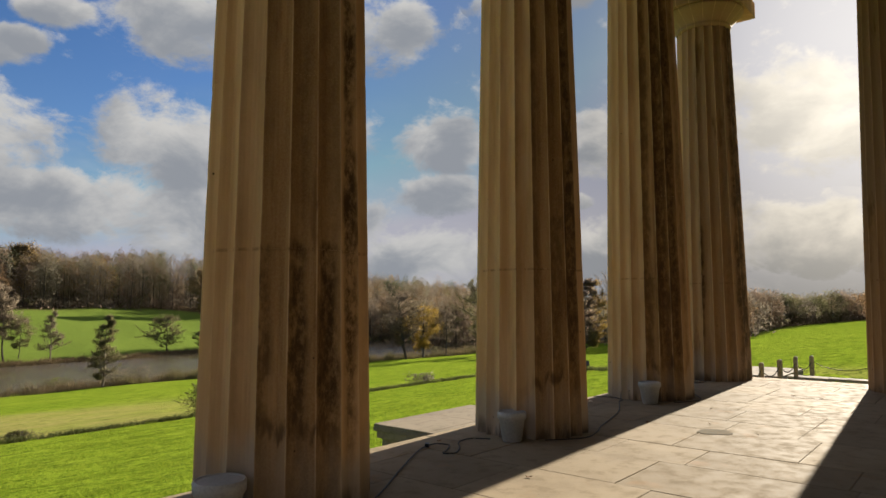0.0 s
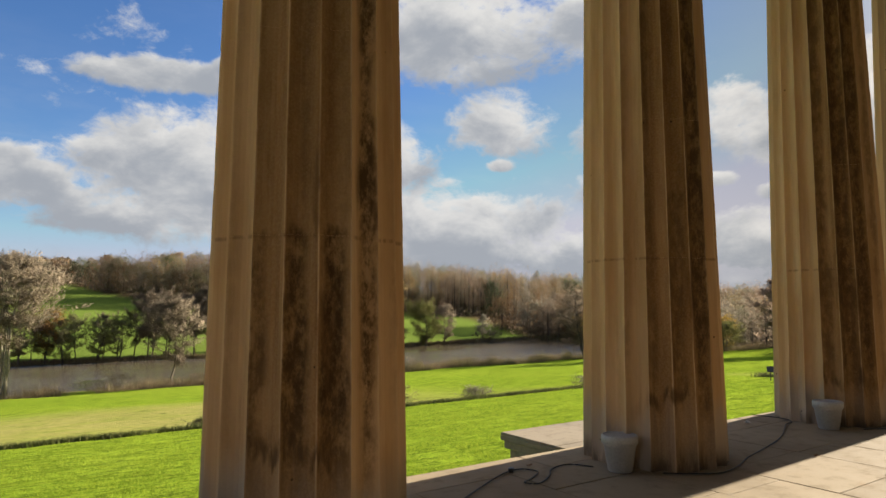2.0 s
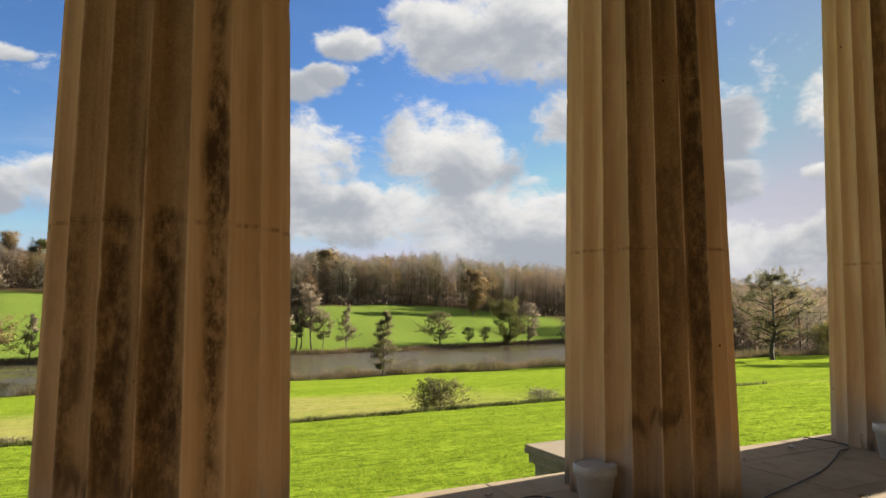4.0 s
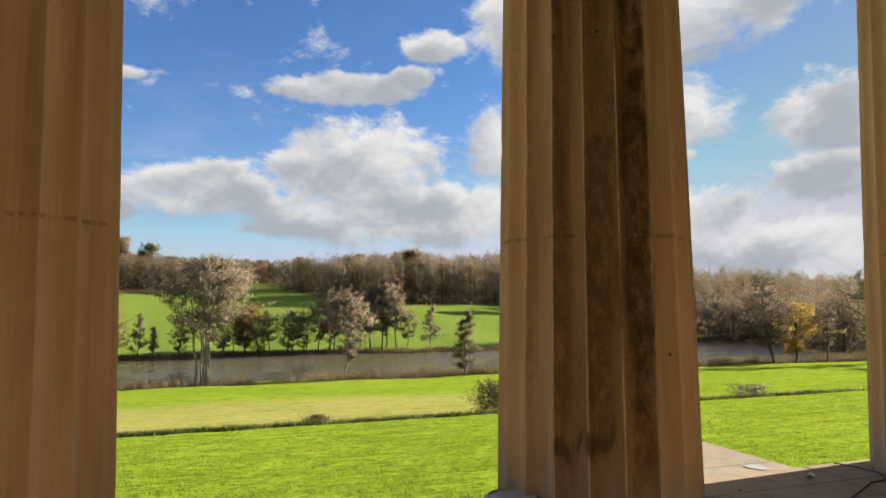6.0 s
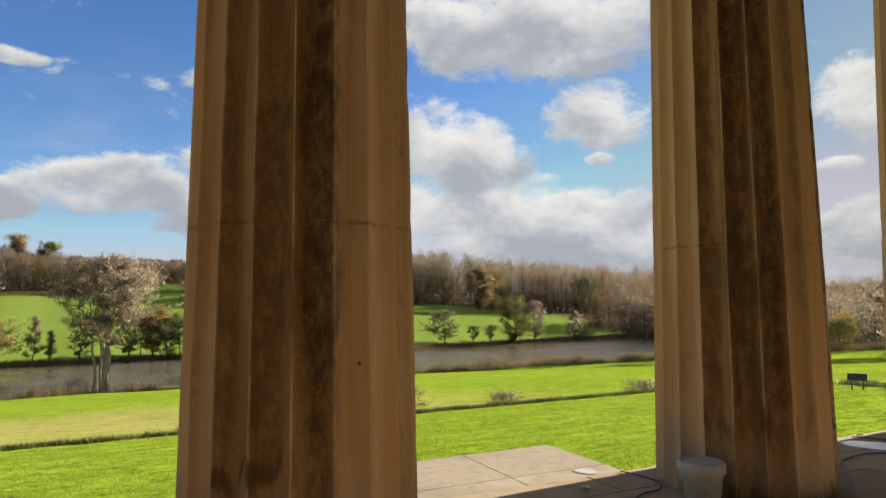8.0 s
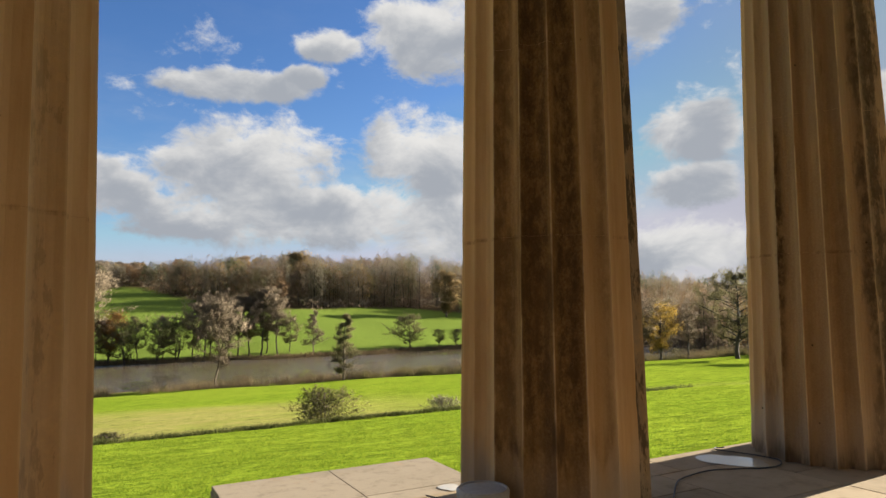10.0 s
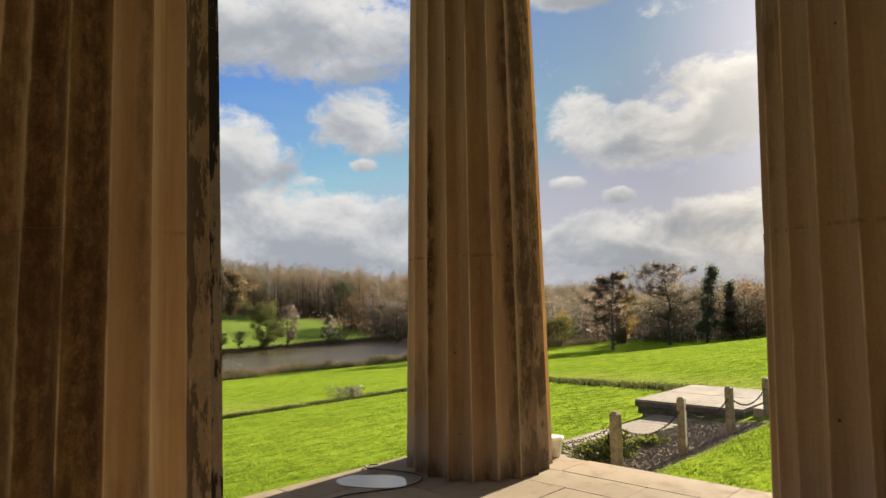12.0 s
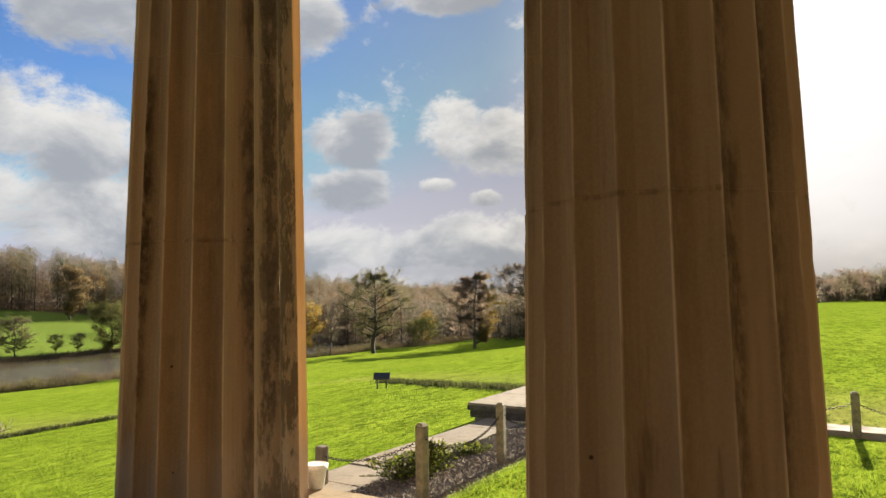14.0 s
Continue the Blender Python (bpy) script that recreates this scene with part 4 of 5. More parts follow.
keep &= (past_hedge(x, y) < 0) & ~((x > 21.1) & (x < 21.9) & (y < 1.2))
blades("grass", lawn[keep], 0.055, 0.014, GRASS, 0.7, "short bright green lawn grass", "grass", 1, 0.85)

# rough tufts along the sunk line
cl_x, cl_y = [], []
for k in range(260):
    s = g.uniform(-12, 62)
    m = int(g.uniform(120, 480))
    if s < 33:
        c = (s, HEDGE_Y + 0.35)
    else:                                                    # fewer and lower ones along the returning side
        back = 8.5 - (s - 33) * 0.5
        c = (HEDGE_SIDE[0] + 0.25 + back * 0.53, HEDGE_SIDE[1] - 0.15 + back * 0.85)
        m //= 4
    cl_x.append(g.normal(c[0], g.uniform(0.15, 0.5), m))
    cl_y.append(g.normal(c[1], 0.12, m))
tuft = np.stack([np.concatenate(cl_x), np.concatenate(cl_y)], -1)
blades("rough_grass", tuft, 0.26, 0.04, ROUGHGRASS, 0.35, "rough dark grass tufts along the sunk lawn edge", "grass", 2)
line_s = g.uniform(-20, 40, 9000)
edge = np.stack([line_s, HEDGE_Y + 0.25 + g.normal(0, 0.18, 9000)], -1)
blades("rough_grass", edge[edge[:, 0] < 34], 0.27, 0.03, ROUGHGRASS, 0.4, "dry grass fringe along the sunk lawn edge", "grass", 3)

# reeds and scrub on both banks of the lake
sx = g.uniform(-90, 190, 70000)
nb, fb = banks(sx)
clump = np.array([noise.noise(Vector((v * 0.16, 3.3, 0))) for v in sx])
depth = g.uniform(-7.5, -0.4, len(sx))
sel = g.uniform(-0.5, 0.6, len(sx)) < 1.5 * clump + 0.05
blades("reeds", np.stack([sx, nb + depth], -1)[sel], 1.25, 0.06, REED, 0.4, "brown dry reeds and scrub on the lake bank", "reeds", 4, 0.85)
sel = g.uniform(0, 1, len(sx)) < 0.4
blades("reeds", np.stack([sx, fb + g.uniform(-1.0, 2.2, len(sx))], -1)[sel], 0.8, 0.12, REED, 0.4, "low brown reeds on the far lake bank", "reeds", 5, 0.9)

# taller scrub where the meadow narrows towards the head of the lake
tx = g.uniform(52, 178, 80000)
nb, fb = banks(tx)
clump = np.array([noise.noise(Vector((v * 0.13, 8.1, 0))) + 0.6 * noise.noise(Vector((v * 0.5, 2.1, 0))) for v in tx])
sel = g.uniform(-0.5, 0.5, len(tx)) < 2.8 * clump - 0.12
shore = np.stack([tx, nb + g.uniform(-8.5, 0.3, len(tx))], -1)
fine_clump = np.array([noise.noise(Vector((px * 0.45, py * 0.5, 6.0))) for px, py in shore])
for low, high, tall in ((-9.0, -0.05, 0.7), (-0.05, 0.2, 1.2), (0.2, 9.0, 1.8)):
    here = sel & (fine_clump > low) & (fine_clump <= high)
    blades("scrub", shore[here], tall, 0.08, SCRUB, 0.35, "tangled straw-brown scrub and reeds by the lake", "scrub", 14, 0.6)

# gravel bed and weeds round the posts
gx, gy = g.uniform(12.0, 20.4, 5200), g.uniform(0.36, 2.02, 5200)
V, F = [], []
for i in range(len(gx)):
    r = g.uniform(0.008, 0.03)
    c = Vector((gx[i], gy[i], float(height(gx[i], gy[i])) + r * 0.2))
    b = len(V)
    for d in ((1, 0, 0), (0, 1, 0), (-1, 0, 0), (0, -1, 0), (0, 0, 0.8)):
        V.append(c + Vector(d) * r * g.uniform(0.7, 1.3))
    F += [(b, b + 1, b + 4), (b + 1, b + 2, b + 4), (b + 2, b + 3, b + 4), (b + 3, b, b + 4)]
GRIT = plain("gravel_stone", (0.19, 0.155, 0.115), 0.95, 0.4, 12.0, 0.3)
tagged(new("gravel", mesh("gravel", V, F, GRIT)), "dark damp gravel bed under the posts", "gravel", kind="stuff")


# ---------------------------------------------------------------- trees
def scatter_tris(centres, dirs, length, width, g, mat, kind="twig"):
    n = len(centres)
    d = dirs / np.maximum(np.linalg.norm(dirs, axis=1, keepdims=True), 1e-6)
    r = g.normal(size=(n, 3))
    s = np.cross(d, r)
    s /= np.maximum(np.linalg.norm(s, axis=1, keepdims=True), 1e-6)
    L = (length * g.uniform(0.5, 1.4, n))[:, None]
    W = (width * g.uniform(0.6, 1.4, n))[:, None]
    if kind == "twig":
        V = np.stack([centres - s * W / 2, centres + s * W / 2, centres + d * L], 1)
    else:
        V = np.stack([centres - s * W / 2, centres + d * L * 0.35 + s * W / 2, centres + d * L], 1)
    return V.reshape(-1, 3)


def tri_mesh(name, V, mats, slots=None, bulge=None):
    n = len(V) // 3
    me = bpy.data.meshes.new(name)
    me.vertices.add(3 * n)
    me.vertices.foreach_set("co", np.asarray(V, np.float32).ravel())
    me.loops.add(3 * n)
    me.loops.foreach_set("vertex_index", np.arange(3 * n, dtype=np.int32))
    me.polygons.add(n)
    me.polygons.foreach_set("loop_start", np.arange(0, 3 * n, 3, dtype=np.int32))
    for m in (mats if isinstance(mats, (list, tuple)) else [mats]):
        me.materials.append(m)
    if slots is not None:
        me.polygons.foreach_set("material_index", np.asarray(slots, np.int32))
    if bulge is not None:
        bulge = bulge / np.maximum(np.linalg.norm(bulge, axis=1, keepdims=True), 1e-6)
        me.attributes.new("bulge", "FLOAT_VECTOR", "FACE").data.foreach_set("vector", np.asarray(bulge, np.float32).ravel())
    me.update(calc_edges=True)
    return me


ENVELOPE = {  # width of the crown at the share f of its height
    "round": lambda f: math.sqrt(max(0.0, 1 - (2 * f - 0.95) ** 2)) if f < 0.975 else 0.1,
    "cone": lambda f: 1.0 - 0.82 * f if f > 0.12 else 0.6 + 3 * f,
    "column": lambda f: 0.55 + 0.45 * math.sin(math.pi * min(1, f * 1.05)),
    "umbrella": lambda f: 0.25 + 0.75 * f ** 0.8 if f < 0.9 else 0.8,
    "dome": lambda f: math.sqrt(max(0.0, 1 - f * f)),
}


def tree(x, y, h, w, shape, bark, crown_mat, label, seed, stems=1, low=0.2, count=4200, leaf=0.0, trunk_r=0.02, lean=0.0, mixed=None, name="tree"):
    """A tapered trunk with limbs that fork twice, and a crown of twigs or leaves round them."""
    g = np.random.RandomState(seed)
    z0 = float(height(x, y)) - 0.1
    root = thing(name, (x, y, z0), label, "tree" if name == "tree" else "bush")
    limbs, ends = [], []
    env = ENVELOPE[shape]
    for s in range(stems):
        out = np.array([g.normal(), g.normal()]) * (w * 0.10 if stems > 1 else w * 0.02)
        top = h * g.uniform(0.84, 0.97)
        foot = out * 0.55
        pts, steps = [], 9
        wob = np.cumsum(g.normal(size=(steps + 1, 2)) * h * 0.010, axis=0)
        for k in range(steps + 1):
            f = k / steps
            p = foot + (out * 1.5 - foot) * f + wob[k]
            pts.append((Vector((p[0] + lean * f * h, p[1], top * f)), max(h * trunk_r * (1 - 0.85 * f) / math.sqrt(stems) ** 0.6, 0.018 if h < 5 else 0.05)))
        limbs.append(pts)
        nb = max(12, int(34 / stems ** 0.6))
        for k in range(nb):
            f = low + (0.97 - low) * (k + g.uniform(0, 1)) / nb
            i = min(int(f * steps), steps - 1)
            a = pts[i][0].lerp(pts[i + 1][0], f * steps - i)
            r = pts[i][1] * 0.42
            cf = (f - low) / (1 - low)
            reach = w / 2 * env(cf) * g.uniform(0.65, 1.1)
            ang = g.uniform(0, 2 * np.pi)
            rise = g.uniform(0.15, 0.6) * reach * (1.2 - 0.5 * cf)
            if shape == "umbrella":
                rise *= 1.5
            end = a + Vector((math.cos(ang) * reach, math.sin(ang) * reach, rise))
            end.z = min(end.z, h)
            mid = a.lerp(end, 0.5) + Vector(g.normal(size=3) * reach * 0.09)
            limbs.append([(a, r), (a.lerp(mid, 0.5), r * 0.8), (mid, r * 0.6), (mid.lerp(end, 0.55) + Vector(g.normal(size=3) * reach * 0.05), r * 0.45), (end, 0.012 if h < 5 else 0.03)])
            ends.append((a.lerp(mid, 0.6), end))
            for q in range(4):
                b = mid.lerp(end, g.uniform(-0.5, 0.8))
                e = b + Vector((g.normal() * 0.34, g.normal() * 0.34, abs(g.normal()) * 0.30)) * reach * 0.95
                e.z = min(e.z, h)
                limbs.append([(b, r * 0.45), (b.lerp(e, 0.5) + Vector(g.normal(size=3) * 0.04 * reach), r * 0.3), (e, 0.009 if h < 5 else 0.022)])
                ends.append((b, e))
    V, F = tubes(limbs, 5)
    child("trunk", mesh("trunk", V, F, bark), root)
    count = int(count * ((2.6 if leaf else 2.8) if h > 5 else 1.2))
    leaf = leaf * 0.6 if h > 5 else leaf
    A = np.array([a for a, _ in ends])
    B = np.array([b for _, b in ends])
    pick = g.randint(0, len(A), count)
    t = g.uniform(0.15, 1.05, (count, 1))
    size = 0.022 * h if not leaf else 0.03 * h
    C = A[pick] * (1 - t) + B[pick] * t + g.normal(size=(count, 3)) * size * (0.6 if not leaf else 1.0)
    D = (B[pick] - A[pick]) / np.maximum(np.linalg.norm(B[pick] - A[pick], axis=1, keepdims=True), 1e-6) + g.normal(size=(count, 3)) * 0.7 + np.array([0, 0, 0.25])
    C[:, 2] = np.clip(C[:, 2], h * 0.03, h * 1.02)
    if leaf:
        T = scatter_tris(C, D, leaf, leaf * 0.8, g, crown_mat, "leaf")
    else:
        T = scatter_tris(C, D, 0.034 * h ** 0.9 + 0.12, 0.024 + 0.0026 * h, g, crown_mat)
    mats, slots = [crown_mat], None
    if mixed:
        mats.append(mixed)
        slots = (C[:, 0] * 0.47 - C[:, 1] * 0.88 + g.normal(size=count) * w * 0.08 > w * 0.24).astype(np.int32)
    lean_out = (C - np.array([0, 0, h * (0.5 + 0.4 * low)])) / np.array([w / 2, w / 2, h * 0.4])
    child("crown", tri_mesh("crown", T, mats, slots, lean_out + g.normal(size=(count, 3)) * 0.55), root)
    return root


# near bank of the lake
tree(-1.5, 121.0, 23.3, 17.5, "round", BARKPALE, TWIG, "tall bare alder with several pale stems by the lake", 1, stems=6, low=0.40, count=9000, trunk_r=0.021)
tree(-29.5, 131.0, 24.5, 21.0, "round", BARKPALE, TWIG, "tall bare tree with a leaning pale trunk", 2, stems=4, low=0.32, count=8000, lean=-0.05, trunk_r=0.016)
tree(24.6, 122.5, 18.0, 12.5, "round", BARK, TWIG, "slender bare tree on the near bank", 3, low=0.22, count=5000, trunk_r=0.013)
tree(48.5, 119.5, 13.6, 7.2, "cone", BARK, TWIGGREEN, "small conical bare alder among bank scrub", 4, low=0.1, count=4500)
tree(49.5, 119.3, 3.2, 9.0, "dome", BARK, TWIG, "low brown scrub at the foot of a tree", 5, stems=5, low=0.1, count=2600, name="bush")
bank_rnd = random.Random(31)
for k in range(18):
    bx = -60 + k * 11.5 + bank_rnd.uniform(-4, 4)
    tree(bx, float(banks(np.array(bx))[0]) - bank_rnd.uniform(2.0, 5.0), bank_rnd.uniform(1.6, 3.4), bank_rnd.uniform(3.0, 6.5), "dome", BARK, bank_rnd.choice((TWIG, REED, TWIGGREEN, WEED)),
         "low straggling scrub on the near lake bank", 200 + k, stems=5, low=0.05, count=1300, trunk_r=0.012, name="bush")
# far bank, one after another along the water
tree(-29.2, 191.0, 11.5, 16.5, "dome", BARKDARK, LEAFRUSSET, "spreading brown-leaved beech on the far bank", 6, stems=3, low=0.08, count=5200, leaf=0.55)
tree(-36.5, 189.5, 17, 20, "round", BARK, LEAFGREEN, "thinning olive-leaved tree on the far bank", 46, low=0.1, count=4200, leaf=0.5)
for k, (tx, th, tw) in enumerate(((-19.1, 12.2, 6.0), (-15.2, 9.2, 4.4), (64.8, 14.2, 8.4))):
    tree(tx, 191.5, th, tw, "cone", BARK, TWIG, "slim bare young tree at the water's edge", 7 + k, low=0.12, count=2600, trunk_r=0.014)
tree(-8.5, 191.0, 11.4, 9.0, "round", BARKDARK, TWIGGREEN, "dark rounded small tree by the lake", 10, low=0.12, count=3600)
tree(2.8, 191.5, 14.0, 13.0, "round", BARK, TWIGPINK, "reddish bare tree on the far bank", 11, low=0.12, count=5200)
tree(9.0, 192.5, 14.8, 11.5, "round", BARKDARK, LEAFORANGE, "autumn oak with orange-brown leaves", 12, low=0.15, count=3600, leaf=0.5)
for k, (tx, th, tw) in enumerate(((13.0, 12.2, 10.0), (19.9, 11.4, 9.4), (26.0, 12.3, 11.0))):
    tree(tx, 190.0, th, tw, "round", BARKDARK, TWIGGREEN, "crooked bare tree leaning over the lake", 13 + k, stems=2, low=0.15, count=3800, lean=0.06 * (k - 1))
for k, (tx, th, tw) in enumerate(((33.1, 19.2, 8.6), (37.9, 19.8, 8.4), (42.3, 18.1, 7.6), (45.6, 19.1, 7.6), (49.1, 20.3, 8.6), (54.0, 20.2, 11.0))):
    tree(tx, 191.8 + 0.4 * (k % 2), th, tw * 1.2, "column", BARKDARK, TWIG, "tall bare alder in a row beside the lake", 16 + k, low=0.3, count=5200, trunk_r=0.013)
for k, (tx, th, tw) in enumerate(((30.5, 15.5, 9.0), (35.4, 18.0, 9.0), (40.2, 17.0, 8.5), (51.5, 18.0, 9.0), (22.8, 12.5, 10.0), (16.2, 12.0, 10.0), (5.8, 11.5, 10.0), (58.5, 11.0, 7.0))):
    tree(tx, 195.5 + 0.8 * (k % 3), th, tw, "round", BARKDARK, (TWIG, TWIGGREEN)[k % 2], "bare tree in the thick belt beside the lake", 240 + k, low=0.22, count=4200, trunk_r=0.013)
tree(98.5, 193.5, 12.3, 13.0, "dome", BARKDARK, TWIGGREEN, "broad bare tree on the far bank", 22, low=0.14, count=6500)
tree(110.0, 194.5, 6.2, 5.2, "round", BARKDARK, TWIGGREEN, "small dark round tree by the lake", 23, low=0.25, count=2600)
tree(116.5, 195.0, 6.4, 6.0, "round", BARKDARK, TWIGGREEN, "small dark round tree by the lake", 24, low=0.25, count=2600)
tree(128.0, 197.0, 18.0, 15.0, "round", BARKDARK, LEAFGREEN, "tree with dull yellow-green leaves by water", 25, low=0.1, count=7600, leaf=0.5)
tree(137.0, 198.0, 16.0, 10.5, "round", BARK, TWIG, "bare tree beside a leafy one", 26, low=0.15, count=4200)
tree(156.5, 200.0, 13.0, 12.0, "cone", BARK, TWIGPALE, "pale bare tree among low scrub", 27, low=0.1, count=4200)
tree(160.5, 199.5, 6.0, 9.0, "dome", BARK, TWIGGREEN, "rounded olive bush at the water's edge", 48, stems=4, low=0.05, count=2600, name="bush")
tree(186.0, 204.0, 17.0, 18.0, "round", BARKPALE, TWIGPALE, "large pale grey bare tree by the lake", 28, low=0.12, count=5200)
# the right-hand end of the water
tree(128.0, 112.0, 15.5, 12.0, "round", BARKDARK, LEAFGOLD, "tree with glowing golden-yellow autumn leaves", 29, low=0.14, count=3400, leaf=0.5)
tree(121.0, 110.0, 17.5, 16.0, "round", BARKDARK, TWIG, "dark many-branched bare tree before a golden one", 30, stems=2, low=0.2, count=4600)
tree(137.0, 112.0, 13.0, 6.0, "column", BARKDARK, TWIG, "thin bare tree near a golden one", 31, low=0.3, count=2200)
tree(132.0, 93.4, 20.8, 18.0, "round", BARKDARK, TWIGGREEN, "great bare oak standing at the meadow's end", 32, low=0.16, count=7000, trunk_r=0.026)
tree(155.5, 79.5, 21.5, 16.5, "round", BARK, TWIGPINK, "large tree half bare, half gold leaved", 33, low=0.04, count=12000, mixed=LEAFGOLD)
tree(170.0, 104.0, 11.0, 6.0, "column", BARK, LEAFGOLD, "small tree with fading yellow leaves", 34, low=0.1, count=1600, leaf=0.5)
tree(160.0, 98.0, 8.0, 12.0, "dome", BARK, LEAFGREEN, "low green-yellow scrub before dark woods", 35, stems=4, low=0.05, count=3000, leaf=0.45, name="bush")
tree(178.0, 64.0, 21.0, 7.0, "cone", BARKDARK, LEAFFIR, "dark tall fir at the wood's edge", 36, low=0.06, count=2400, leaf=0.8)
tree(186.0, 60.0, 17.5, 6.5, "cone", BARKDARK, LEAFFIR, "smaller dark fir at the wood's edge", 37, low=0.06, count=2000, leaf=0.8)
tree(171.0, 71.0, 21.8, 17.0, "round", BARKDARK, TWIG, "wide-headed bare tree over dark undergrowth", 38, low=0.3, count=6000)
# lone heads above the far wood
tree(-47.0, 366.0, 21.5, 13.0, "umbrella", BARKDARK, LEAFTAWNY, "tall dull pine head above the wood", 39, low=0.6, count=2600, leaf=0.7)
tree(-34.0, 366.0, 18.5, 11.0, "round", BARKDARK, LEAFGREEN, "dull green round tree head above the wood", 40, low=0.6, count=2600, leaf=0.7)
tree(262.0, 256.0, 25.0, 15.0, "umbrella", BARKDARK, LEAFDARK, "old cedar with a bare spreading head", 41, low=0.6, count=600, leaf=0.9)
tree(150.0, 262.0, 22.0, 15.0, "round", BARK, LEAFTAWNY, "golden beech in the edge of the wood", 42, low=0.1, count=4200, leaf=0.9)
tree(92.0, 305.0, 26.0, 18.0, "round", BARK, LEAFTAWNY, "tall gold-topped tree in the far wood", 43, low=0.1, count=4200, leaf=1.0)

# bushes on the sunk line
tree(13.2, 23.2, 1.75, 2.5, "dome", BARK, LEAFGREEN, "sparse straggling bush with olive leaves", 44, stems=8, low=0.02, count=3600, leaf=0.08, trunk_r=0.012, name="bush")
tree(18.8, 22.9, 1.0, 1.7, "dome", BARK, TWIGPALE, "twiggy leafless small bush in rough grass", 45, stems=6, low=0.02, count=420, trunk_r=0.012, name="bush")
tree(27.0, 22.6, 1.0, 1.9, "dome", BARK, TWIGPALE, "twiggy leafless bush beside the sunk edge", 47, stems=6, low=0.02, count=420, trunk_r=0.012, name="bush")
tree(5.2, 22.4, 0.7, 1.3, "dome", BARK, LEAFGREEN, "low round clump in the sunk edge", 49, stems=6, low=0.02, count=600, leaf=0.08, trunk_r=0.012, name="bush")
tree(-3.4, 22.4, 0.6, 1.2, "dome", BARK, TWIGGREEN, "low round clump in the sunk edge", 50, stems=6, low=0.02, count=500, trunk_r=0.012, name="bush")
for k, (wx, wy, wh, ww) in enumerate(((15.7, 1.75, 0.42, 1.1), (16.6, 1.7, 0.32, 0.9), (17.6, 1.6, 0.22, 0.7), (13.0, 1.85, 0.25, 0.5), (16.1, 1.5, 0.62, 0.6))):
    tree(wx, wy, wh, ww, "dome", ROUGHGRASS, WEED, "straggling yellow-green weeds in the gravel", 60 + k, stems=5, low=0.05, count=420, leaf=0.05, trunk_r=0.01, name="weed")


# skyline fitted to the camera's view: x and crown height at y = 324
SKYLINE_X = (-77, -45, -27, 9, 24, 42, 70, 88, 132, 166, 195, 219, 280, 335, 405, 500, 588, 700)
SKYLINE_TOP = (27.5, 26.5, 23.0, 21.5, 20.5, 24.0, 26.0, 27.5, 27.0, 30.0, 26.5, 25.5, 28.0, 25.0, 20.0, 16.5, 24.0, 28.0)


def canopy_top(x, y):
    """Height to which the wood's crowns rise, fitted to the skyline in the camera's view from the portico."""
    far = max(y, 30.0) / 324
    return 1.5 + (float(np.interp(x / far, SKYLINE_X, SKYLINE_TOP)) - 1.5) * far


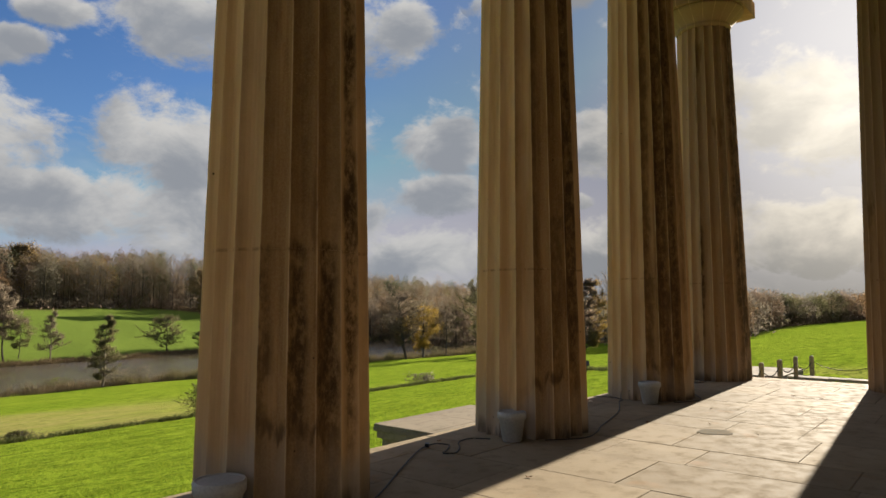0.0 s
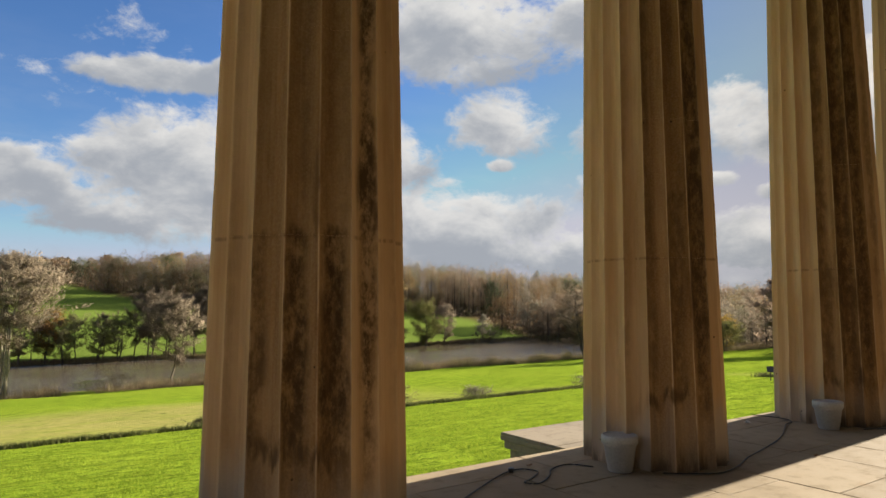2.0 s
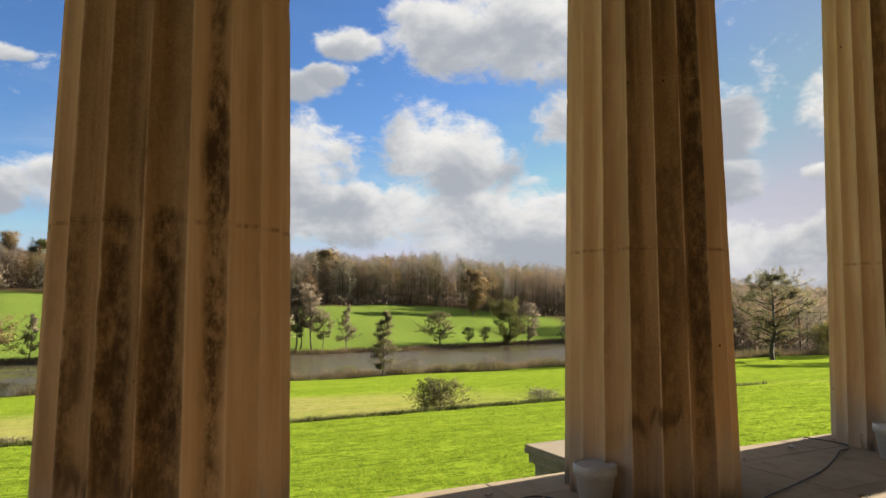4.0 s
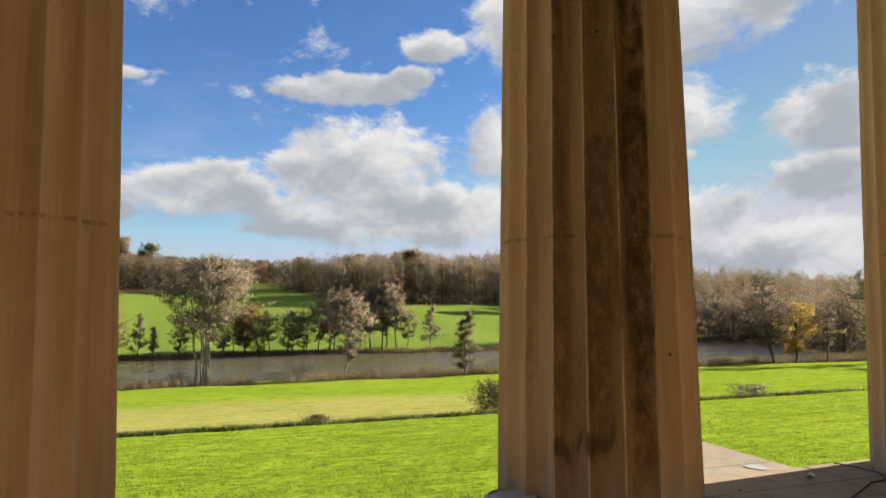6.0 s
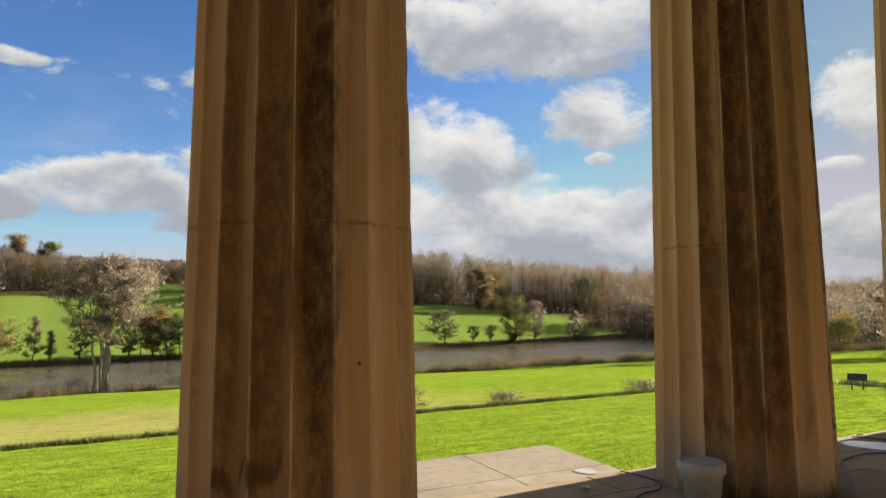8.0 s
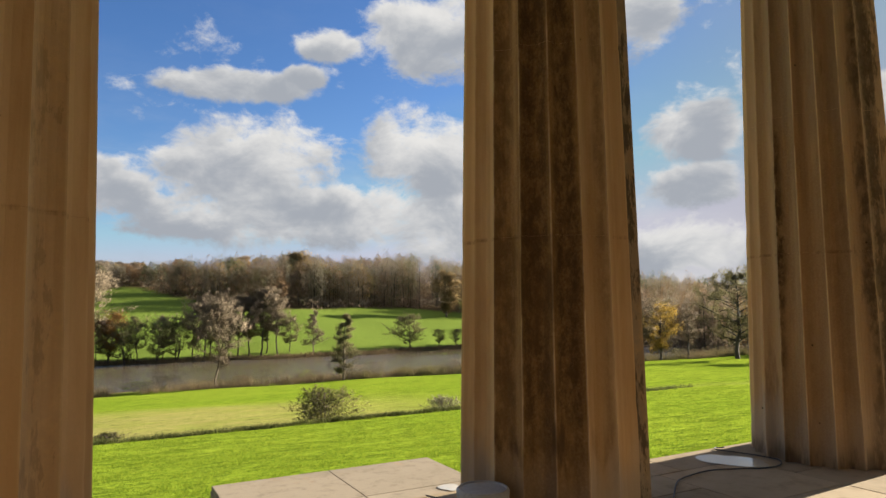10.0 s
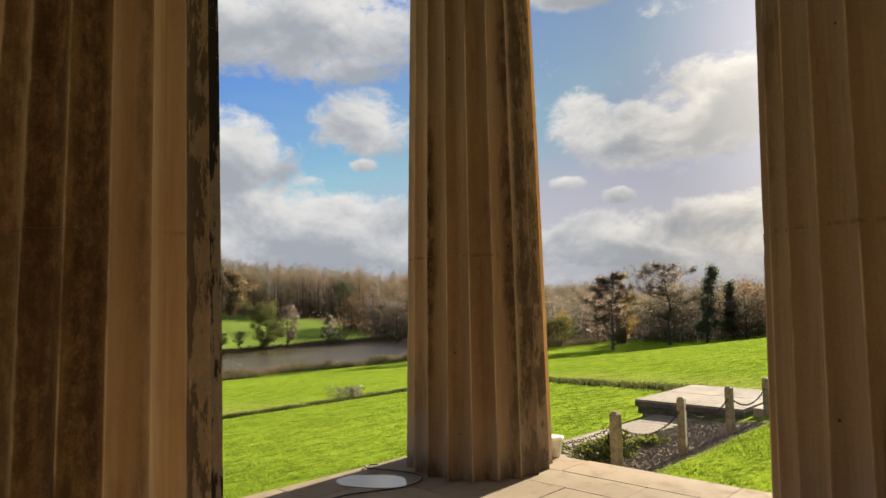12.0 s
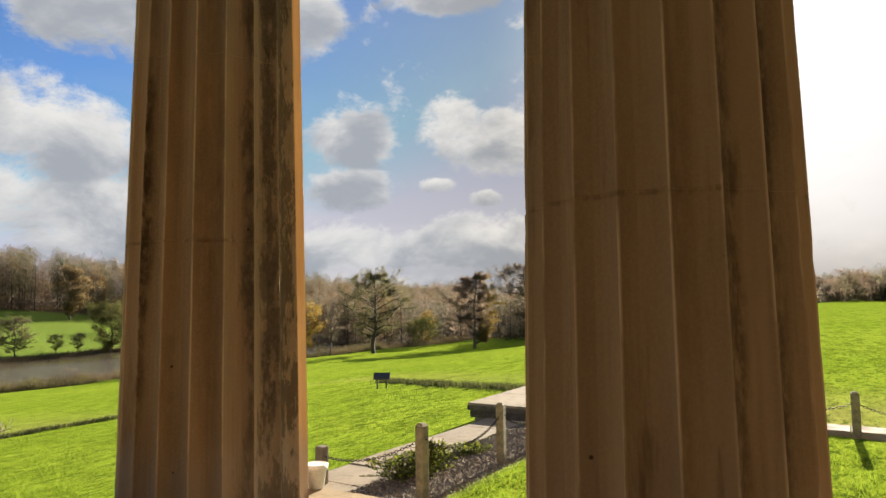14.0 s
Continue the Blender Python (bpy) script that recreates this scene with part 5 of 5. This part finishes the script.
def woods():
    """Mixed late-autumn woodland: trunks, limbs and crowns of many small pieces."""
    g = np.random.RandomState(77)
    mats = [BARKDARK, WOODBARE, WOODPINK, WOODPALE, WOODRUSSET, WOODGREEN, WOODDARK, WOODGOLD]
    spots = []
    for _ in range(8000):                                    # far slope
        px, py = g.uniform(-190, 520), g.uniform(215, 460)
        e = float(wood_edge(px))
        if py > e and g.uniform() < math.exp(-(py - e) / 50) * 0.6 + 0.05:
            spots.append((px, py, g.uniform(11, 19) * (1 + 0.28 * float(step01(60, 110, px)))))
    for _ in range(900):                                     # head of the lake
        px, py = g.uniform(182, 285), g.uniform(48, 235)
        if g.uniform() < 0.42:
            spots.append((px, py, g.uniform(12, 20) * (0.75 + 0.25 * min(1, max(0, (py - 40) / 90)))))
    for _ in range(500):                                     # field's end
        px, py = g.uniform(252, 330), g.uniform(-90, 50)
        if g.uniform() < 0.4:
            spots.append((px, py, g.uniform(6, 12)))
    def lumpy(d, ph):
        """How far a crown bulges in each direction."""
        return (1 + 0.20 * np.sin(d[:, :1] * 4.1 + ph[0]) * np.sin(d[:, 1:2] * 4.3 + ph[1]) + 0.14 * np.sin(d[:, 2:] * 6.0 + d[:, :1] * 5.0 + ph[2])
                + 0.09 * np.sin(d[:, 1:2] * 9.0 + ph[3]) * np.sin(d[:, 2:] * 8.0 + ph[4]))
    V, S, N, TP = [], [], [], []
    for px, py, h in spots:
        z = float(height(px, py)) - 0.2
        kind = g.choice(7, p=[0.25, 0.19, 0.17, 0.16, 0.13, 0.05, 0.05]) + 1
        if py > 40:
            h = max(5.0, min(h * 1.15, (canopy_top(px, py) - z) * g.uniform(0.80, 1.05)))
        w = min(h * 0.85, g.uniform(7.0, 13.0))
        top = Vector((px + g.normal() * 0.5, py + g.normal() * 0.5, z + h * 0.9))
        TP.append([(Vector((px, py, z)), h * 0.010), (Vector((px, py, z)).lerp(top, 0.5), h * 0.006), (top, 0.02)])
        ph, size, mid = g.uniform(0, 6.28, 5), np.array([w / 2, w / 2, h * 0.45]), np.array([px, py, z + h * 0.53])
        n = 1250
        d = g.normal(size=(n, 3)) + np.array([0, -0.25, 0.3])
        d /= np.linalg.norm(d, axis=1, keepdims=True)
        c = d * lumpy(d, ph) * size * g.uniform(0.25, 1.0, (n, 1)) ** 0.35 + mid
        V.append(scatter_tris(c, d + g.normal(size=(n, 3)) * 0.8, 0.6 if kind < 4 else 0.45, 0.2 if kind < 4 else 0.36, g, None, "twig" if kind < 4 else "leaf"))
        N.append(d + g.normal(size=(n, 3)) * 0.35)
        S.append(np.full(n, kind))
        m = 110                                              # undergrowth
        c = np.stack([px + g.normal(size=m) * 3.0, py + g.normal(size=m) * 3.0, np.full(m, z)], -1)
        c[:, 2] = height(c[:, 0], c[:, 1]) + g.uniform(0, 4.0, m)
        V.append(scatter_tris(c, g.normal(size=(m, 3)) * 0.4 + np.array([0, 0, 0.6]), 1.1, 0.35, g, None))
        N.append(g.normal(size=(m, 3)) * 0.5 + np.array([0.3, -0.5, 0.5]))
        S.append(np.full(m, g.choice([1, 2, 5])))
    crowns = tri_mesh("woodland", np.concatenate(V), mats, np.concatenate(S), np.concatenate(N))
    tagged(new("woodland", crowns), "distant mixed woodland in brown and russet autumn colour", "woodland", kind="stuff")
    v, f = tubes(TP, 4)
    tagged(new("woodland_trunks", mesh("woodland_trunks", v, f, BARKDARK)), "dark trunks of the distant autumn woodland", "woodland", kind="stuff")


woods()

# ---------------------------------------------------------------- paving stones of the portico floor
def pave():
    rnd = random.Random(12)
    unit = slab_mesh("flagstone", FLAG)

    def stone(x0, y0, x1, y1):
        s = child("flagstone", unit, FLOOR)
        gap = rnd.uniform(0.002, 0.007)
        s.location = ((x0 + x1) / 2, (y0 + y1) / 2, rnd.uniform(-0.002, 0.002))
        s.rotation_euler = (rnd.uniform(-0.0016, 0.0016), rnd.uniform(-0.0016, 0.0016), rnd.uniform(-0.002, 0.002))
        s.scale = (x1 - x0 - gap, y1 - y0 - gap, 0.032)
    border = 0.48
    at = LEFT
    while at < RIGHT - 0.05:                                 # border courses along the two edges
        nxt = min(at + rnd.uniform(1.3, 2.1), RIGHT)
        nxt = RIGHT if RIGHT - nxt < 0.5 else nxt
        stone(at, FRONT - border, nxt, FRONT)
        at = nxt
    at = BACK
    while at < FRONT - border - 0.05:
        nxt = min(at + rnd.uniform(1.2, 1.9), FRONT - border)
        nxt = FRONT - border if FRONT - border - nxt < 0.5 else nxt
        stone(RIGHT - border, at, RIGHT, nxt)
        at = nxt
    x = LEFT
    while x < RIGHT - border - 0.05:                         # courses across the floor
        nx = min(x + rnd.uniform(0.75, 1.25), RIGHT - border)
        nx = RIGHT - border if RIGHT - border - nx < 0.4 else nx
        y = BACK
        while y < FRONT - border - 0.05:
            ny = min(y + rnd.uniform(0.7, 1.7), FRONT - border)
            ny = FRONT - border if FRONT - border - ny < 0.4 else ny
            stone(x, y, nx, ny)
            y = ny
        x = nx


pave()
